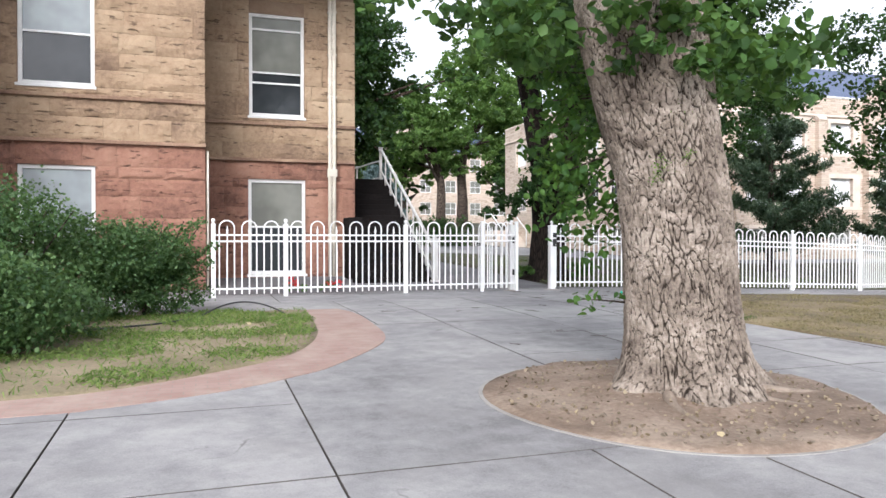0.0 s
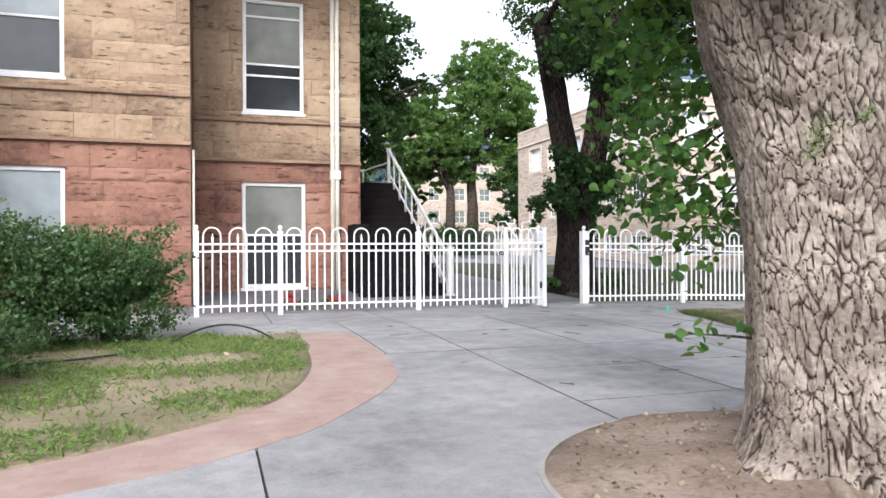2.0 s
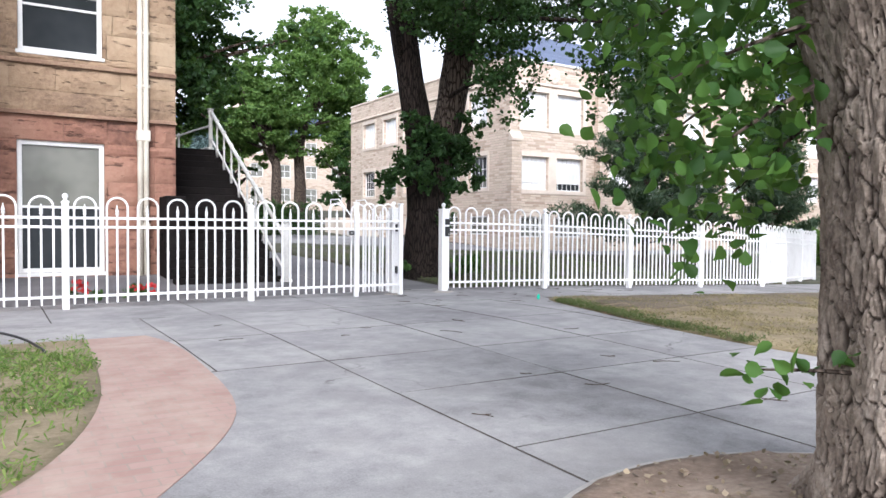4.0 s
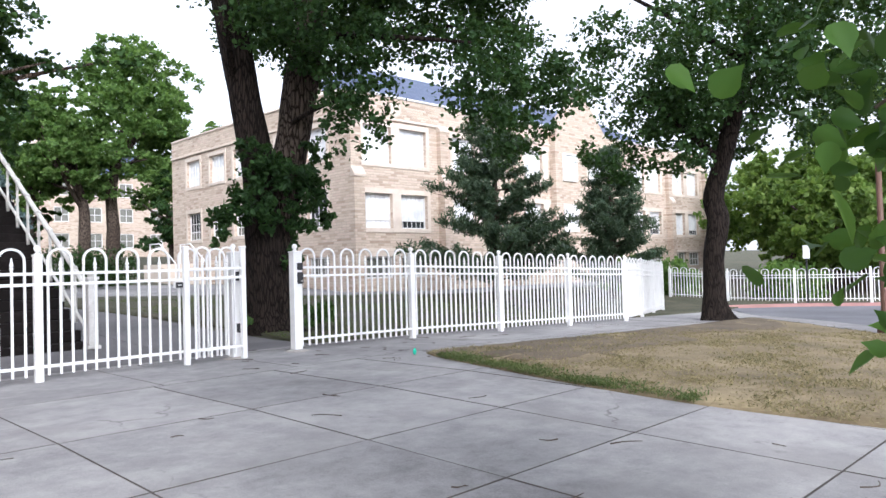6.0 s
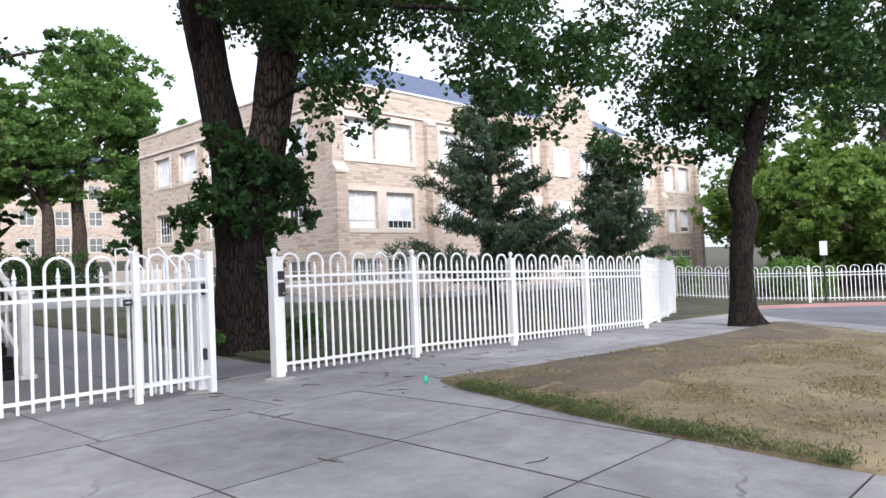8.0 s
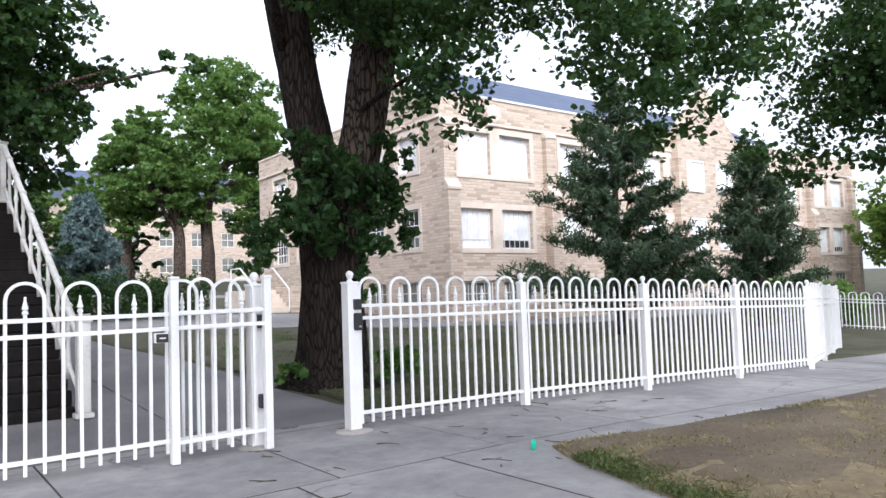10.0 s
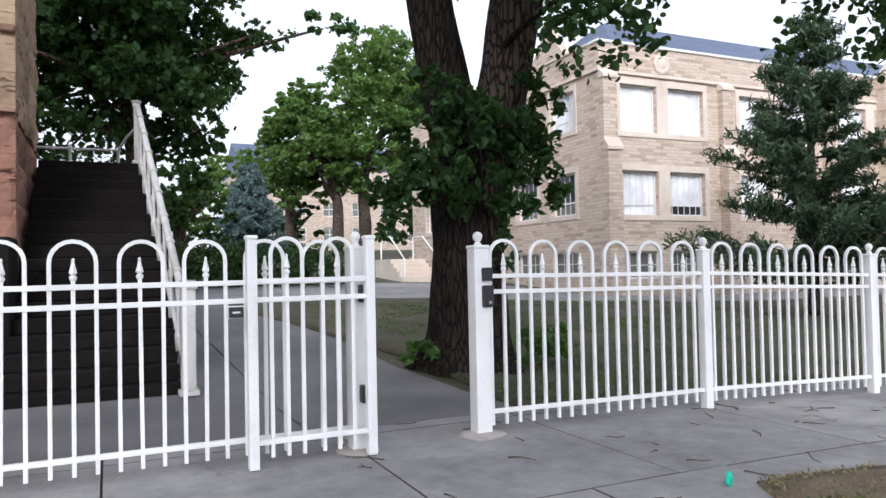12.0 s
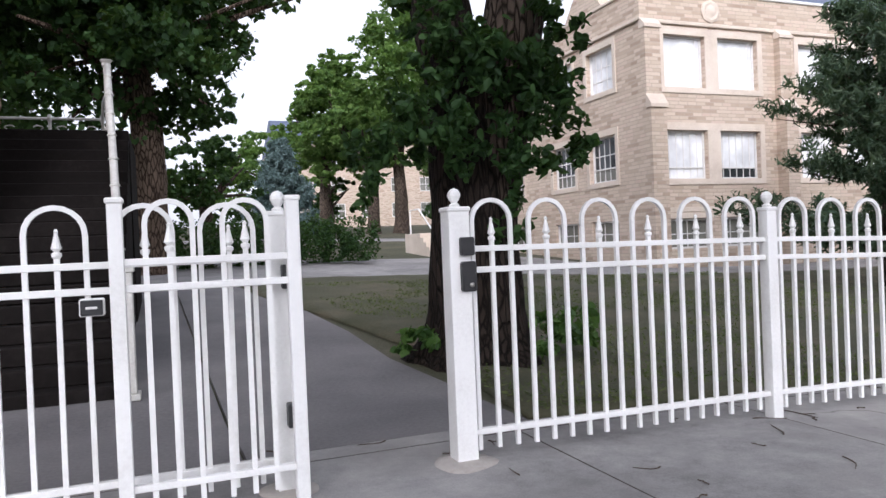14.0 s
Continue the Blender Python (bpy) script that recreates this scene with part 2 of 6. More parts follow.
def sandstone(name, dark, mid, light, chip_shadow):
    """Rock-faced sandstone: tone of each block, broad weather stains, bedding chips with painted shadows."""
    m, t, p = nodes_of(name)
    v = place(t)
    a, b = noise_tex(t, v, 0.55, 4.0, 0.6), noise_tex(t, v, 9.0, 7.0, 0.7)
    r = t.nodes.new("ShaderNodeObjectInfo").outputs["Random"]
    f = math_node(t, "ADD", math_node(t, "MULTIPLY", a, 0.6), math_node(t, "MULTIPLY", b, 0.4))
    f = math_node(t, "ADD", f, math_node(t, "MULTIPLY", math_node(t, "SUBTRACT", r, 0.5), 0.13))
    w = place(t, (3.0, 3.0, 14.0))
    k = noise_tex(t, w, 1.0, 4.0, 0.6)
    # Dark streaks paint the small shadows of the rock face, with matching bump.
    chips = ramp(t, k, [(0.6, (0, 0, 0)), (0.66, (0.8, 0.8, 0.8))])
    t.links.new(mix_rgb(t, chips, ramp(t, f, [(0.34, dark), (0.5, mid), (0.68, light)]), chip_shadow), p.inputs["Base Color"])
    p.inputs["Roughness"].default_value = 0.93
    bump(t, p, math_node(t, "SUBTRACT", b, math_node(t, "MULTIPLY", chips, 1.2)), 0.8, 0.025)
    return m


def glass_material(name, tint, rough=0.03):
    m, t, p = nodes_of(name)
    v = place(t)
    t.links.new(ramp(t, noise_tex(t, v, 1.6, 2.0), [(0.3, tint), (0.7, tuple(c * 1.5 for c in tint))]), p.inputs["Base Color"])
    p.inputs["Roughness"].default_value, p.inputs["Specular IOR Level"].default_value = rough, 0.35
    return m


def plain(name, c, rough=0.5, metal=0.0):
    return surface(name, tuple(v * 0.82 for v in c), c, tuple(min(1, v * 1.12) for v in c), 1.5, 40.0, rough, 0.08, 0.003, metal=metal)


CONCRETE = concrete_material()
WHITE_PAINT = surface("white_paint", (0.7, 0.69, 0.67), (0.82, 0.815, 0.8), (0.86, 0.855, 0.845), 2.0, 45.0, 0.38, 0.1, 0.002)
FRAME_WHITE = plain("window_paint", (0.76, 0.75, 0.73), 0.45)
BLACK = plain("black_metal", (0.02, 0.02, 0.022), 0.45)
STONE_RED = sandstone("red_sandstone", (0.13, 0.065, 0.048), (0.29, 0.145, 0.1), (0.38, 0.215, 0.15), (0.08, 0.04, 0.03))
STONE_TAN = sandstone("tan_sandstone", (0.19, 0.125, 0.083), (0.36, 0.25, 0.16), (0.46, 0.345, 0.23), (0.1, 0.065, 0.045))
MORTAR = surface("mortar", (0.2, 0.125, 0.085), (0.28, 0.19, 0.13), (0.34, 0.25, 0.17), 2.0, 30.0, 0.95, 0.3, 0.005)
CLAD = cladding_material("pale_stone_cladding", [(0.15, (0.4, 0.295, 0.225)), (0.4, (0.56, 0.455, 0.355)), (0.7, (0.64, 0.535, 0.435)), (0.95, (0.58, 0.44, 0.36))], 0.33, 0.11, (0.48, 0.395, 0.315))
TRIM_STONE = surface("pale_limestone", (0.54, 0.45, 0.37), (0.66, 0.57, 0.48), (0.74, 0.65, 0.56), 1.2, 22.0, 0.9, 0.2, 0.006)
ROOF_BLUE = surface("slate_roof", (0.05, 0.07, 0.12), (0.075, 0.1, 0.165), (0.11, 0.14, 0.21), 1.0, 9.0, 0.6, 0.4, 0.02, (1, 1, 4))
# Dark stone set blacker than real; tree shade on the stairs is in the colour.
STAIR_SHADED = surface("shaded_stair_stone", (0.007, 0.006, 0.0055), (0.011, 0.009, 0.0085), (0.022, 0.018, 0.017), 1.0, 16.0, 0.9, 0.4, 0.01, gloss=0.12)
SOIL = surface("bare_soil", (0.095, 0.064, 0.044), (0.215, 0.155, 0.113), (0.37, 0.292, 0.226), 1.2, 22.0, 0.97, 0.7, 0.02)
ASPHALT = surface("asphalt", (0.1, 0.1, 0.11), (0.15, 0.15, 0.165), (0.2, 0.2, 0.215), 0.5, 60.0, 0.9, 0.3, 0.006)
BRICKS = brick_paving_material()
# Old paving inside the gate, darkened to hold the shade of the trees.
SHADED_PAVING = surface("shaded_old_paving", (0.085, 0.08, 0.083), (0.158, 0.149, 0.152), (0.225, 0.213, 0.211), 0.6, 30.0, 0.85, 0.3, 0.008)
LAWN_DRY = surface("dry_lawn", (0.085, 0.063, 0.034), (0.2, 0.155, 0.088), (0.33, 0.262, 0.155), 0.9, 11.0, 0.97, 0.4, 0.012)
LAWN_GREEN = surface("patchy_lawn", (0.035, 0.042, 0.019), (0.07, 0.069, 0.038), (0.145, 0.115, 0.077), 0.7, 26.0, 0.97, 0.8, 0.02)
ISLAND_SOIL = surface("island_soil", (0.13, 0.12, 0.055), (0.26, 0.205, 0.13), (0.38, 0.3, 0.21), 0.9, 20.0, 0.97, 0.8, 0.02)
# Near-black bark: the shade of the backlit trunk is in the colour.
BARK_SHADED = bark_material("shaded_furrowed_bark", (0.008, 0.006, 0.005), (0.021, 0.0155, 0.0125), (0.044, 0.033, 0.027), 18.0, 3.0)
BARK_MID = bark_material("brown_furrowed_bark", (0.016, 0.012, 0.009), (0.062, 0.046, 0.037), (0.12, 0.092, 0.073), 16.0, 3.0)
BARK_GREY = bark_material("grey_furrowed_bark", (0.025, 0.018, 0.014), (0.085, 0.064, 0.05), (0.15, 0.118, 0.095), 14.0, 3.0)
BARK_BROWN = bark_material("brown_plated_bark", (0.035, 0.024, 0.018), (0.13, 0.092, 0.068), (0.22, 0.165, 0.125), 12.0, 3.5)
LEAF = leaf_material("leaf_green", (0.025, 0.06, 0.018), (0.055, 0.125, 0.03), (0.11, 0.2, 0.05))
LEAF_DARK = leaf_material("leaf_dark", (0.012, 0.03, 0.012), (0.026, 0.062, 0.02), (0.055, 0.115, 0.035), 0.25, 0.18)
# Far leaves are brightened; the light of the sky is in their colour.
LEAF_SKYLIT = leaf_material("leaf_far_skylit", (0.05, 0.11, 0.03), (0.11, 0.2, 0.05), (0.19, 0.29, 0.085), 0.5)
LEAF_NEAR = leaf_material("leaf_bright", (0.02, 0.06, 0.014), (0.045, 0.115, 0.022), (0.095, 0.2, 0.036), 0.4)
LEAF_BUSH = leaf_material("bush_leaf", (0.022, 0.055, 0.02), (0.06, 0.122, 0.042), (0.135, 0.215, 0.082), 0.3)
NEEDLE = leaf_material("pine_needle", (0.025, 0.05, 0.03), (0.055, 0.095, 0.055), (0.12, 0.165, 0.095), 0.15)
NEEDLE_BLUE = leaf_material("spruce_needle", (0.05, 0.085, 0.085), (0.1, 0.155, 0.155), (0.18, 0.25, 0.25), 0.1)
# Lit copy of the leaf green: brightness on the roadside trees is in the colour.
LEAF_LIT = leaf_material("leaf_lit", (0.065, 0.12, 0.025), (0.13, 0.21, 0.045), (0.22, 0.3, 0.075), 0.5)
GRASS = leaf_material("grass_blade", (0.07, 0.12, 0.026), (0.13, 0.21, 0.048), (0.25, 0.3, 0.09), 0.3)
# Darker copy of the grass blade, with lawn shade in its colour.
GRASS_SHADED = leaf_material("shaded_grass_blade", (0.045, 0.07, 0.02), (0.085, 0.115, 0.035), (0.16, 0.165, 0.065), 0.25)
GRASS_DRY = leaf_material("dry_grass_blade", (0.1, 0.085, 0.04), (0.23, 0.185, 0.1), (0.36, 0.295, 0.165), 0.2)
GLASS_DARK = glass_material("dark_window_glass", (0.03, 0.033, 0.036))
GLASS_BLIND = glass_material("window_with_pale_blind", (0.24, 0.265, 0.27), 0.12)
GLASS_GREY = glass_material("window_with_grey_screen", (0.15, 0.15, 0.13), 0.15)
CURTAIN = glass_material("window_with_white_curtain", (0.66, 0.67, 0.68), 0.12)
RED_PAINT = plain("red_kerb_paint", (0.42, 0.23, 0.21), 0.8)


# ---- ground and paving ----
def curve(pts, n=8, closed=False):
    """Points on a smooth line through pts."""
    out, m = [], len(pts)
    for i in range(m if closed else m - 1):
        p = [Vector(pts[(i + k) % m] if closed else pts[min(max(i + k, 0), m - 1)]) for k in (-1, 0, 1, 2)]
        for j in range(n):
            t = j / n
            out.append(0.5 * ((2 * p[1]) + (p[2] - p[0]) * t + (2 * p[0] - 5 * p[1] + 4 * p[2] - p[3]) * t * t + (3 * p[1] - p[0] - 3 * p[2] + p[3]) * t ** 3))
    if not closed:
        out.append(Vector(pts[-1]))
    return [(v.x, v.y) for v in out]


def sheet(name, pts, mat, lift=0.0, thick=0.05, cell=0.0, rough=0.0, parent=None, dome=None):
    """A sheet of ground with an outline in plan, lying on the slope."""
    bm = bmesh.new()
    f = bm.faces.new([bm.verts.new((x, y, 0)) for x, y in pts])
    if f.normal.z < 0:
        f.normal_flip()
    xs, ys = [p[0] for p in pts], [p[1] for p in pts]
    cuts = [((9.4, 0, 0), (1, 0, 0)), ((24, 0, 0), (1, 0, 0)), ((0, 16, 0), (0, 1, 0)), ((0, 80, 0), (0, 1, 0)), ((0, 10, 0), (0, 1, 0)), ((0, -4, 0), (0, 1, 0))]
    if cell:
        cuts += [((x, 0, 0), (1, 0, 0)) for x in np.arange(min(xs) + cell, max(xs), cell)]
        cuts += [((0, y, 0), (0, 1, 0)) for y in np.arange(min(ys) + cell, max(ys), cell)]
    for co, no in cuts:
        bmesh.ops.bisect_plane(bm, geom=bm.verts[:] + bm.edges[:] + bm.faces[:], plane_co=co, plane_no=no)
    bmesh.ops.triangulate(bm, faces=bm.faces[:])
    rim = {v for e in bm.edges if e.is_boundary for v in e.verts}
    for v in bm.verts:
        v.co.z = gz(v.co.x, v.co.y) + lift
        if rough and v not in rim:
            v.co.z += rough * (0.6 + noise.noise((v.co.x * 2.1, v.co.y * 2.1, 3.0)))
        if dome and v not in rim:
            v.co.z += dome(v.co.x, v.co.y)
    if thick:
        r = bmesh.ops.extrude_edge_only(bm, edges=[e for e in bm.edges if e.is_boundary])
        for v in r["geom"]:
            if isinstance(v, bmesh.types.BMVert):
                v.co.z -= thick
    bmesh.ops.recalc_face_normals(bm, faces=bm.faces[:])
    if sum(f.normal.z * f.calc_area() for f in bm.faces) < 0:
        bmesh.ops.reverse_faces(bm, faces=bm.faces[:])
    return part(name, bm, mat, parent, smooth=bool(cell))


def structure(ob, label, category):
    return tagged(ob, label, category, kind="structure")


JOINT_DIRT = surface("damp_joint_dirt", (0.05, 0.044, 0.038), (0.085, 0.075, 0.066), (0.13, 0.115, 0.1))
structure(sheet("joint_bed", [(-13, -11), (20, -11), (20, 14.7), (-13, 14.7)], JOINT_DIRT, -0.02, 0), "dark dirt in the joints between the slabs", "ground")
structure(sheet("ground", [(-450, -450), (450, -450), (450, 450), (-450, 450)], LAWN_GREEN, -0.035, 0), "flat ground of patchy grass reaching the horizon", "ground")

pavement = new("pavement")
structure(pavement, "pale grey concrete plaza of scored slabs", "pavement")


def slab(x0, x1, y0, y1, parent, lift=0.0):
    j = 0.0055
    cx, cy = (x0 + x1) / 2, (y0 + y1) / 2
    bm = bmesh.new()
    w, d = (x1 - x0) / 2 - j, (y1 - y0) / 2 - j
    tilt = random.uniform(-0.002, 0.002)
    top = [bm.verts.new((sx * (w - 0.003), sy * (d - 0.003), gz(cx + sx * w, cy + sy * d) + lift + tilt * sx)) for sx, sy in ((-1, -1), (1, -1), (1, 1), (-1, 1))]
    mid = [bm.verts.new((sx * w, sy * d, gz(cx + sx * w, cy + sy * d) + lift - 0.004)) for sx, sy in ((-1, -1), (1, -1), (1, 1), (-1, 1))]
    low = [bm.verts.new((v.co.x, v.co.y, v.co.z - 0.08)) for v in mid]
    bm.faces.new(top)
    for a, b in ((mid, top), (low, mid)):
        for k in range(4):
            bm.faces.new((a[k], a[(k + 1) % 4], b[(k + 1) % 4], b[k])).material_index = 1
    ob = part("slab", bm, CONCRETE, parent, at=pose(cx, cy, 0))
    ob.data.materials.append(JOINT_DIRT)
    return ob


XL = [-13, -11.2, -9.5, -7.8, -6.1, -4.4, -2.72, -1.03, 0.7, 2.4, 3.4, 5.03, 6.56, 7.9, 9.0]
YL = [-11, -9.2, -7.4, -5.6, -4.0, -2.4, -0.8, 0.85, 2.55, 4.33, 5.85, 7.3, 8.64, 10.3, 12.4]
for i in range(len(XL) - 1):
    for k in range(len(YL) - 1):
        if XL[i] in (0.7, 2.4) and 2.5 < YL[k] < 8.6:
            continue
        slab(XL[i], XL[i + 1], YL[k], YL[k + 1], pavement)

slab(0.7, 3.4, 2.55, 8.64, pavement)

sidewalk = new("sidewalk")
structure(sidewalk, "concrete sidewalk along the white fence", "pavement")
SX = [-13, -11.2, -9.4, -7.6, -5.8, -4.0, -2.2, -0.4, 1.4, 3.3, 5.15, 6.93, 8.6, 10.46, 12.4, 14.3, 16.2, 18.1, 20.0]
for a, b in zip(SX, SX[1:]):
    slab(a, b, 12.4, 14.5, sidewalk)
    slab(a, b, 14.5, 14.75, sidewalk)
    if a >= 8.6:
        slab(a, b, 11.2, 12.4, sidewalk)
structure(sheet("sidewalk_east", [(20, 14.75), (20, 11.2), (21.6, 12.0), (22.7, 12.9), (26.0, 15.2), (28.3, 17.2), (28.6, 21.0), (24, 19.5), (21.5, 16.0)], CONCRETE, 0.0, 0.1), "concrete walk leading to a gap in the fence", "pavement")
structure(sheet("gate_path", [(-1, 14.75), (6.74, 14.75), (6.6, 21.8), (6.5, 27.0), (-1, 27.0)], SHADED_PAVING, 0.0, 0.1), "old concrete path beside the staircase, tree shade in its colour", "pavement")
structure(sheet("gate_path_east", [(6.765, 14.75), (8.8, 14.75), (8.78, 16.2), (8.6, 17.6), (8.6, 19.5), (8.45, 21.6), (8.0, 24.0), (7.7, 27.0), (6.525, 27.0), (6.625, 21.8)], SHADED_PAVING, 0.0, 0.1), "old concrete path behind the gate, tree shade in its colour", "pavement")
structure(sheet("campus_path", [(-30, 27.0), (14, 27.0), (17.5, 25.2), (50, 25.2), (50, 27.2), (19.3, 27.2), (18.2, 33.0), (-30, 33.0)], CONCRETE, 0.004, 0.1), "pale concrete path crossing the campus lawn", "pavement")
structure(sheet("campus_path_north", [(-30, 47), (60, 47), (60, 50), (-30, 50)], CONCRETE, 0.004, 0.1), "pale concrete path by the far lawn", "pavement")

# brick border and planted island
OUTER = curve([(2.2, 10.8), (2.32, 10.2), (2.36, 9.15), (2.18, 7.3), (1.3, 5.85), (0.8, 5.37), (0.25, 5.0), (-0.33, 4.76), (-0.85, 4.6), (-1.5, 4.52), (-6.0, 4.4), (-12, 4.4)])
INNER = curve([(1.58, 10.8), (1.58, 10.0), (1.42, 7.95), (0.88, 6.5), (-0.05, 5.68), (-0.87, 5.22), (-1.5, 5.1), (-3.0, 5.0), (-6.0, 4.95), (-12, 4.95)])
structure(sheet("brick_border", OUTER + INNER[::-1], BRICKS, 0.006, 0.06), "dusty pink brick paving curving round a planted bed", "paving")
structure(sheet("planting_bed", INNER + [(-12, 10.8)], ISLAND_SOIL, 0.008, 0.05, 0.3, 0.02), "bare soil bed with patchy grass", "ground")
structure(sheet("apron", [(-13, 10.82), (2.2, 10.82), (2.3, 12.39), (-13, 12.39)], CONCRETE, 0.005, 0.06), "narrow pale concrete strip", "pavement")

# tree pit
ring = [(3.85 + 1.63 * math.cos(a) * (1 + 0.03 * math.sin(3 * a)), 3.65 + 1.6 * math.sin(a)) for a in np.linspace(0, 2 * math.pi, 49)[:-1]]
rim = [(3.85 + 1.665 * math.cos(a) * (1 + 0.03 * math.sin(3 * a)), 3.65 + 1.635 * math.sin(a)) for a in np.linspace(0, 2 * math.pi, 49)[:-1]]
structure(sheet("tree_pit_edge", rim, surface("pale_cement_edge", (0.22, 0.2, 0.185), (0.31, 0.29, 0.27), (0.38, 0.36, 0.33), 2.0, 30.0), 0.006, 0.05), "thin cement edge round the tree pit", "kerb")
structure(sheet("tree_pit_soil", ring, SOIL, 0.01, 0.04, 0.12, 0.035, dome=lambda x, y: 0.12 * max(0, 1 - math.hypot(x - 3.97, y - 3.85) / 1.15)), "bare trodden soil round the old tree", "ground")

# lawns, road
LAWN_EDGE = curve([(8.85, 12.0), (8.6, 11.5), (8.22, 10.2), (7.93, 8.72), (7.83, 7.2), (8.0, 5.5), (8.3, 3.0), (8.6, -2.0), (8.8, -11)], 6)
LAWN_TOP = curve([(20.8, 12.3), (17.5, 11.95), (13.5, 11.8), (10.5, 11.85), (8.85, 12.0)], 5)
structure(sheet("dry_lawn", LAWN_EDGE + [(11.5, -11), (13.5, 2.0), (16.0, 7.0), (18.2, 9.5), (20.8, 12.0)] + LAWN_TOP[:-1], LAWN_DRY, 0.012, 0.05, 0.45, 0.03), "dry straw-coloured lawn with a green fringe", "lawn")
structure(sheet("kerb_walk", [(11.5, -11), (13.5, 2.0), (16.0, 7.0), (18.2, 9.5), (20.8, 12.0), (22.0, 12.3), (19.2, 9.0), (17.0, 6.4), (14.5, 1.6), (12.6, -11)], CONCRETE, 0.02, 0.08), "pale concrete kerb strip beside the road", "kerb")
structure(sheet("road", [(12.6, -11), (14.5, 1.6), (17.0, 6.4), (19.2, 9.0), (22.6, 12.7), (26.0, 15.0), (27.5, 13.2), (28.8, 10.7), (31, 6.5), (36, 0), (60, -22), (60, -40), (12.6, -40)], ASPHALT, -0.02, 0.02), "grey asphalt road", "road")
BARE = curve([(8.85, 11.9), (8.72, 11.0), (8.9, 10.0), (9.8, 9.5), (11.0, 9.9), (12.4, 9.6), (14.3, 10.5), (15.8, 9.9), (17.6, 10.1), (19.6, 11.2), (20.7, 12.15), (17.5, 11.9), (13.5, 11.75), (10.5, 11.8)], 4, True)
# Brown soil whose dark tone also carries the shade of the tree crowns.
structure(sheet("bare_patch", BARE, surface("shaded_trodden_soil", (0.07, 0.052, 0.034), (0.135, 0.102, 0.066), (0.215, 0.168, 0.112), 0.8, 16.0, 0.97, 0.6, 0.015), 0.024, 0.04, 0.45, 0.024), "bare brown trodden soil under the lawn tree, crown shade in its tone", "ground")
kerb_line = [(26.0, 15.1), (27.5, 13.3), (28.8, 10.8), (31, 6.6), (36, 0.1)]
bm = bmesh.new()
for (x0, y0), (x1, y1) in zip(kerb_line, kerb_line[1:]):
    d = Vector((x1 - x0, y1 - y0, 0)).normalized()
    n = Vector((-d.y, d.x, 0)) * 0.14
    z = gz(26, 12)
    v = [bm.verts.new(Vector((x, y, zz)) + n * s) for zz in (z - 0.1, z + 0.08) for x, y, s in ((x0, y0, 0), (x1, y1, 0), (x1, y1, 1), (x0, y0, 1))]
    for q in ((4, 5, 6, 7), (0, 1, 5, 4), (1, 2, 6, 5), (2, 3, 7, 6), (3, 0, 4, 7)):
        bm.faces.new([v[i] for i in q])
structure(part("kerb", bm, RED_PAINT), "red painted concrete kerb at the road", "kerb")
structure(sheet("lawn_by_gate", [(8.85, 14.78), (30, 14.78), (30, 25.2), (17.5, 25.2), (14, 27.0), (7.72, 27.0), (8.02, 24.0), (8.62, 21.0), (9.04, 18.0), (9.02, 16.2)], LAWN_GREEN, 0.015, 0.04, 0.5, 0.03), "thin shaded lawn with bare patches", "lawn")


# ---- white fence ----
P_H, P_W = 1.465, 0.026


def picket_mesh(kind, span):
    """kind: arch (an inverted U over two bars) or spear (a short bar with a cast finial)."""
    bm = bmesh.new()
    if kind == "arch":
        r = span
        path = [(-r, 0, 0.07), (-r, 0, 0.7), (-r, 0, 1.6 - r)] + [(-r * math.cos(a), 0, 1.6 - r + r * math.sin(a)) for a in np.linspace(0, math.pi, 11)[1:-1]] + [(r, 0, 1.6 - r), (r, 0, 0.7), (r, 0, 0.07)]
        rings = []
        for i, p in enumerate(path):
            a, b = Vector(path[max(i - 1, 0)]), Vector(path[min(i + 1, len(path) - 1)])
            d = (b - a).normalized()
            u = Vector((d.z, 0, -d.x)) * P_W / 2
            v = Vector((0, 1, 0)) * P_W / 2
            rings.append([bm.verts.new(Vector(p) + u * s + v * q) for s, q in ((-1, -1), (1, -1), (1, 1), (-1, 1))])
        for a, b in zip(rings, rings[1:]):
            for k in range(4):
                bm.faces.new((a[k], a[(k + 1) % 4], b[(k + 1) % 4], b[k]))
        bm.faces.new(rings[0])
        bm.faces.new(rings[-1])
        bmesh.ops.recalc_face_normals(bm, faces=bm.faces[:])
    else:
        add_box(bm, -P_W / 2, P_W / 2, -P_W / 2, P_W / 2, 0.07, 1.35)
        lathe(bm, [(0.017, 1.345), (0.024, 1.355), (0.024, 1.37), (0.012, 1.378), (0.026, 1.395), (0.019, 1.42), (0.009, 1.465), (0.009, 1.472), (0.012, 1.48), (0.004, 1.492)], 8)
    me = bpy.data.meshes.new(kind)
    bm.to_mesh(me)
    bm.free()
    me.materials.append(WHITE_PAINT)
    return me


def post_mesh(w, top, ball=True):
    bm = boxm(-w / 2, w / 2, -w / 2, w / 2, -0.02, top - 0.02, 0.004)
    add_box(bm, -w / 2 - 0.008, w / 2 + 0.008, -w / 2 - 0.008, w / 2 + 0.008, top - 0.03, top, 0.008)
    if ball:
        lathe(bm, [(0.03, top), (0.034, top + 0.012), (0.018, top + 0.025), (0.03, top + 0.042), (0.041, top + 0.065), (0.04, top + 0.085), (0.026, top + 0.105), (0.004, top + 0.114)], 10)
    me = bpy.data.meshes.new("post")
    bm.to_mesh(me)
    bm.free()
    me.materials.append(WHITE_PAINT)
    return me


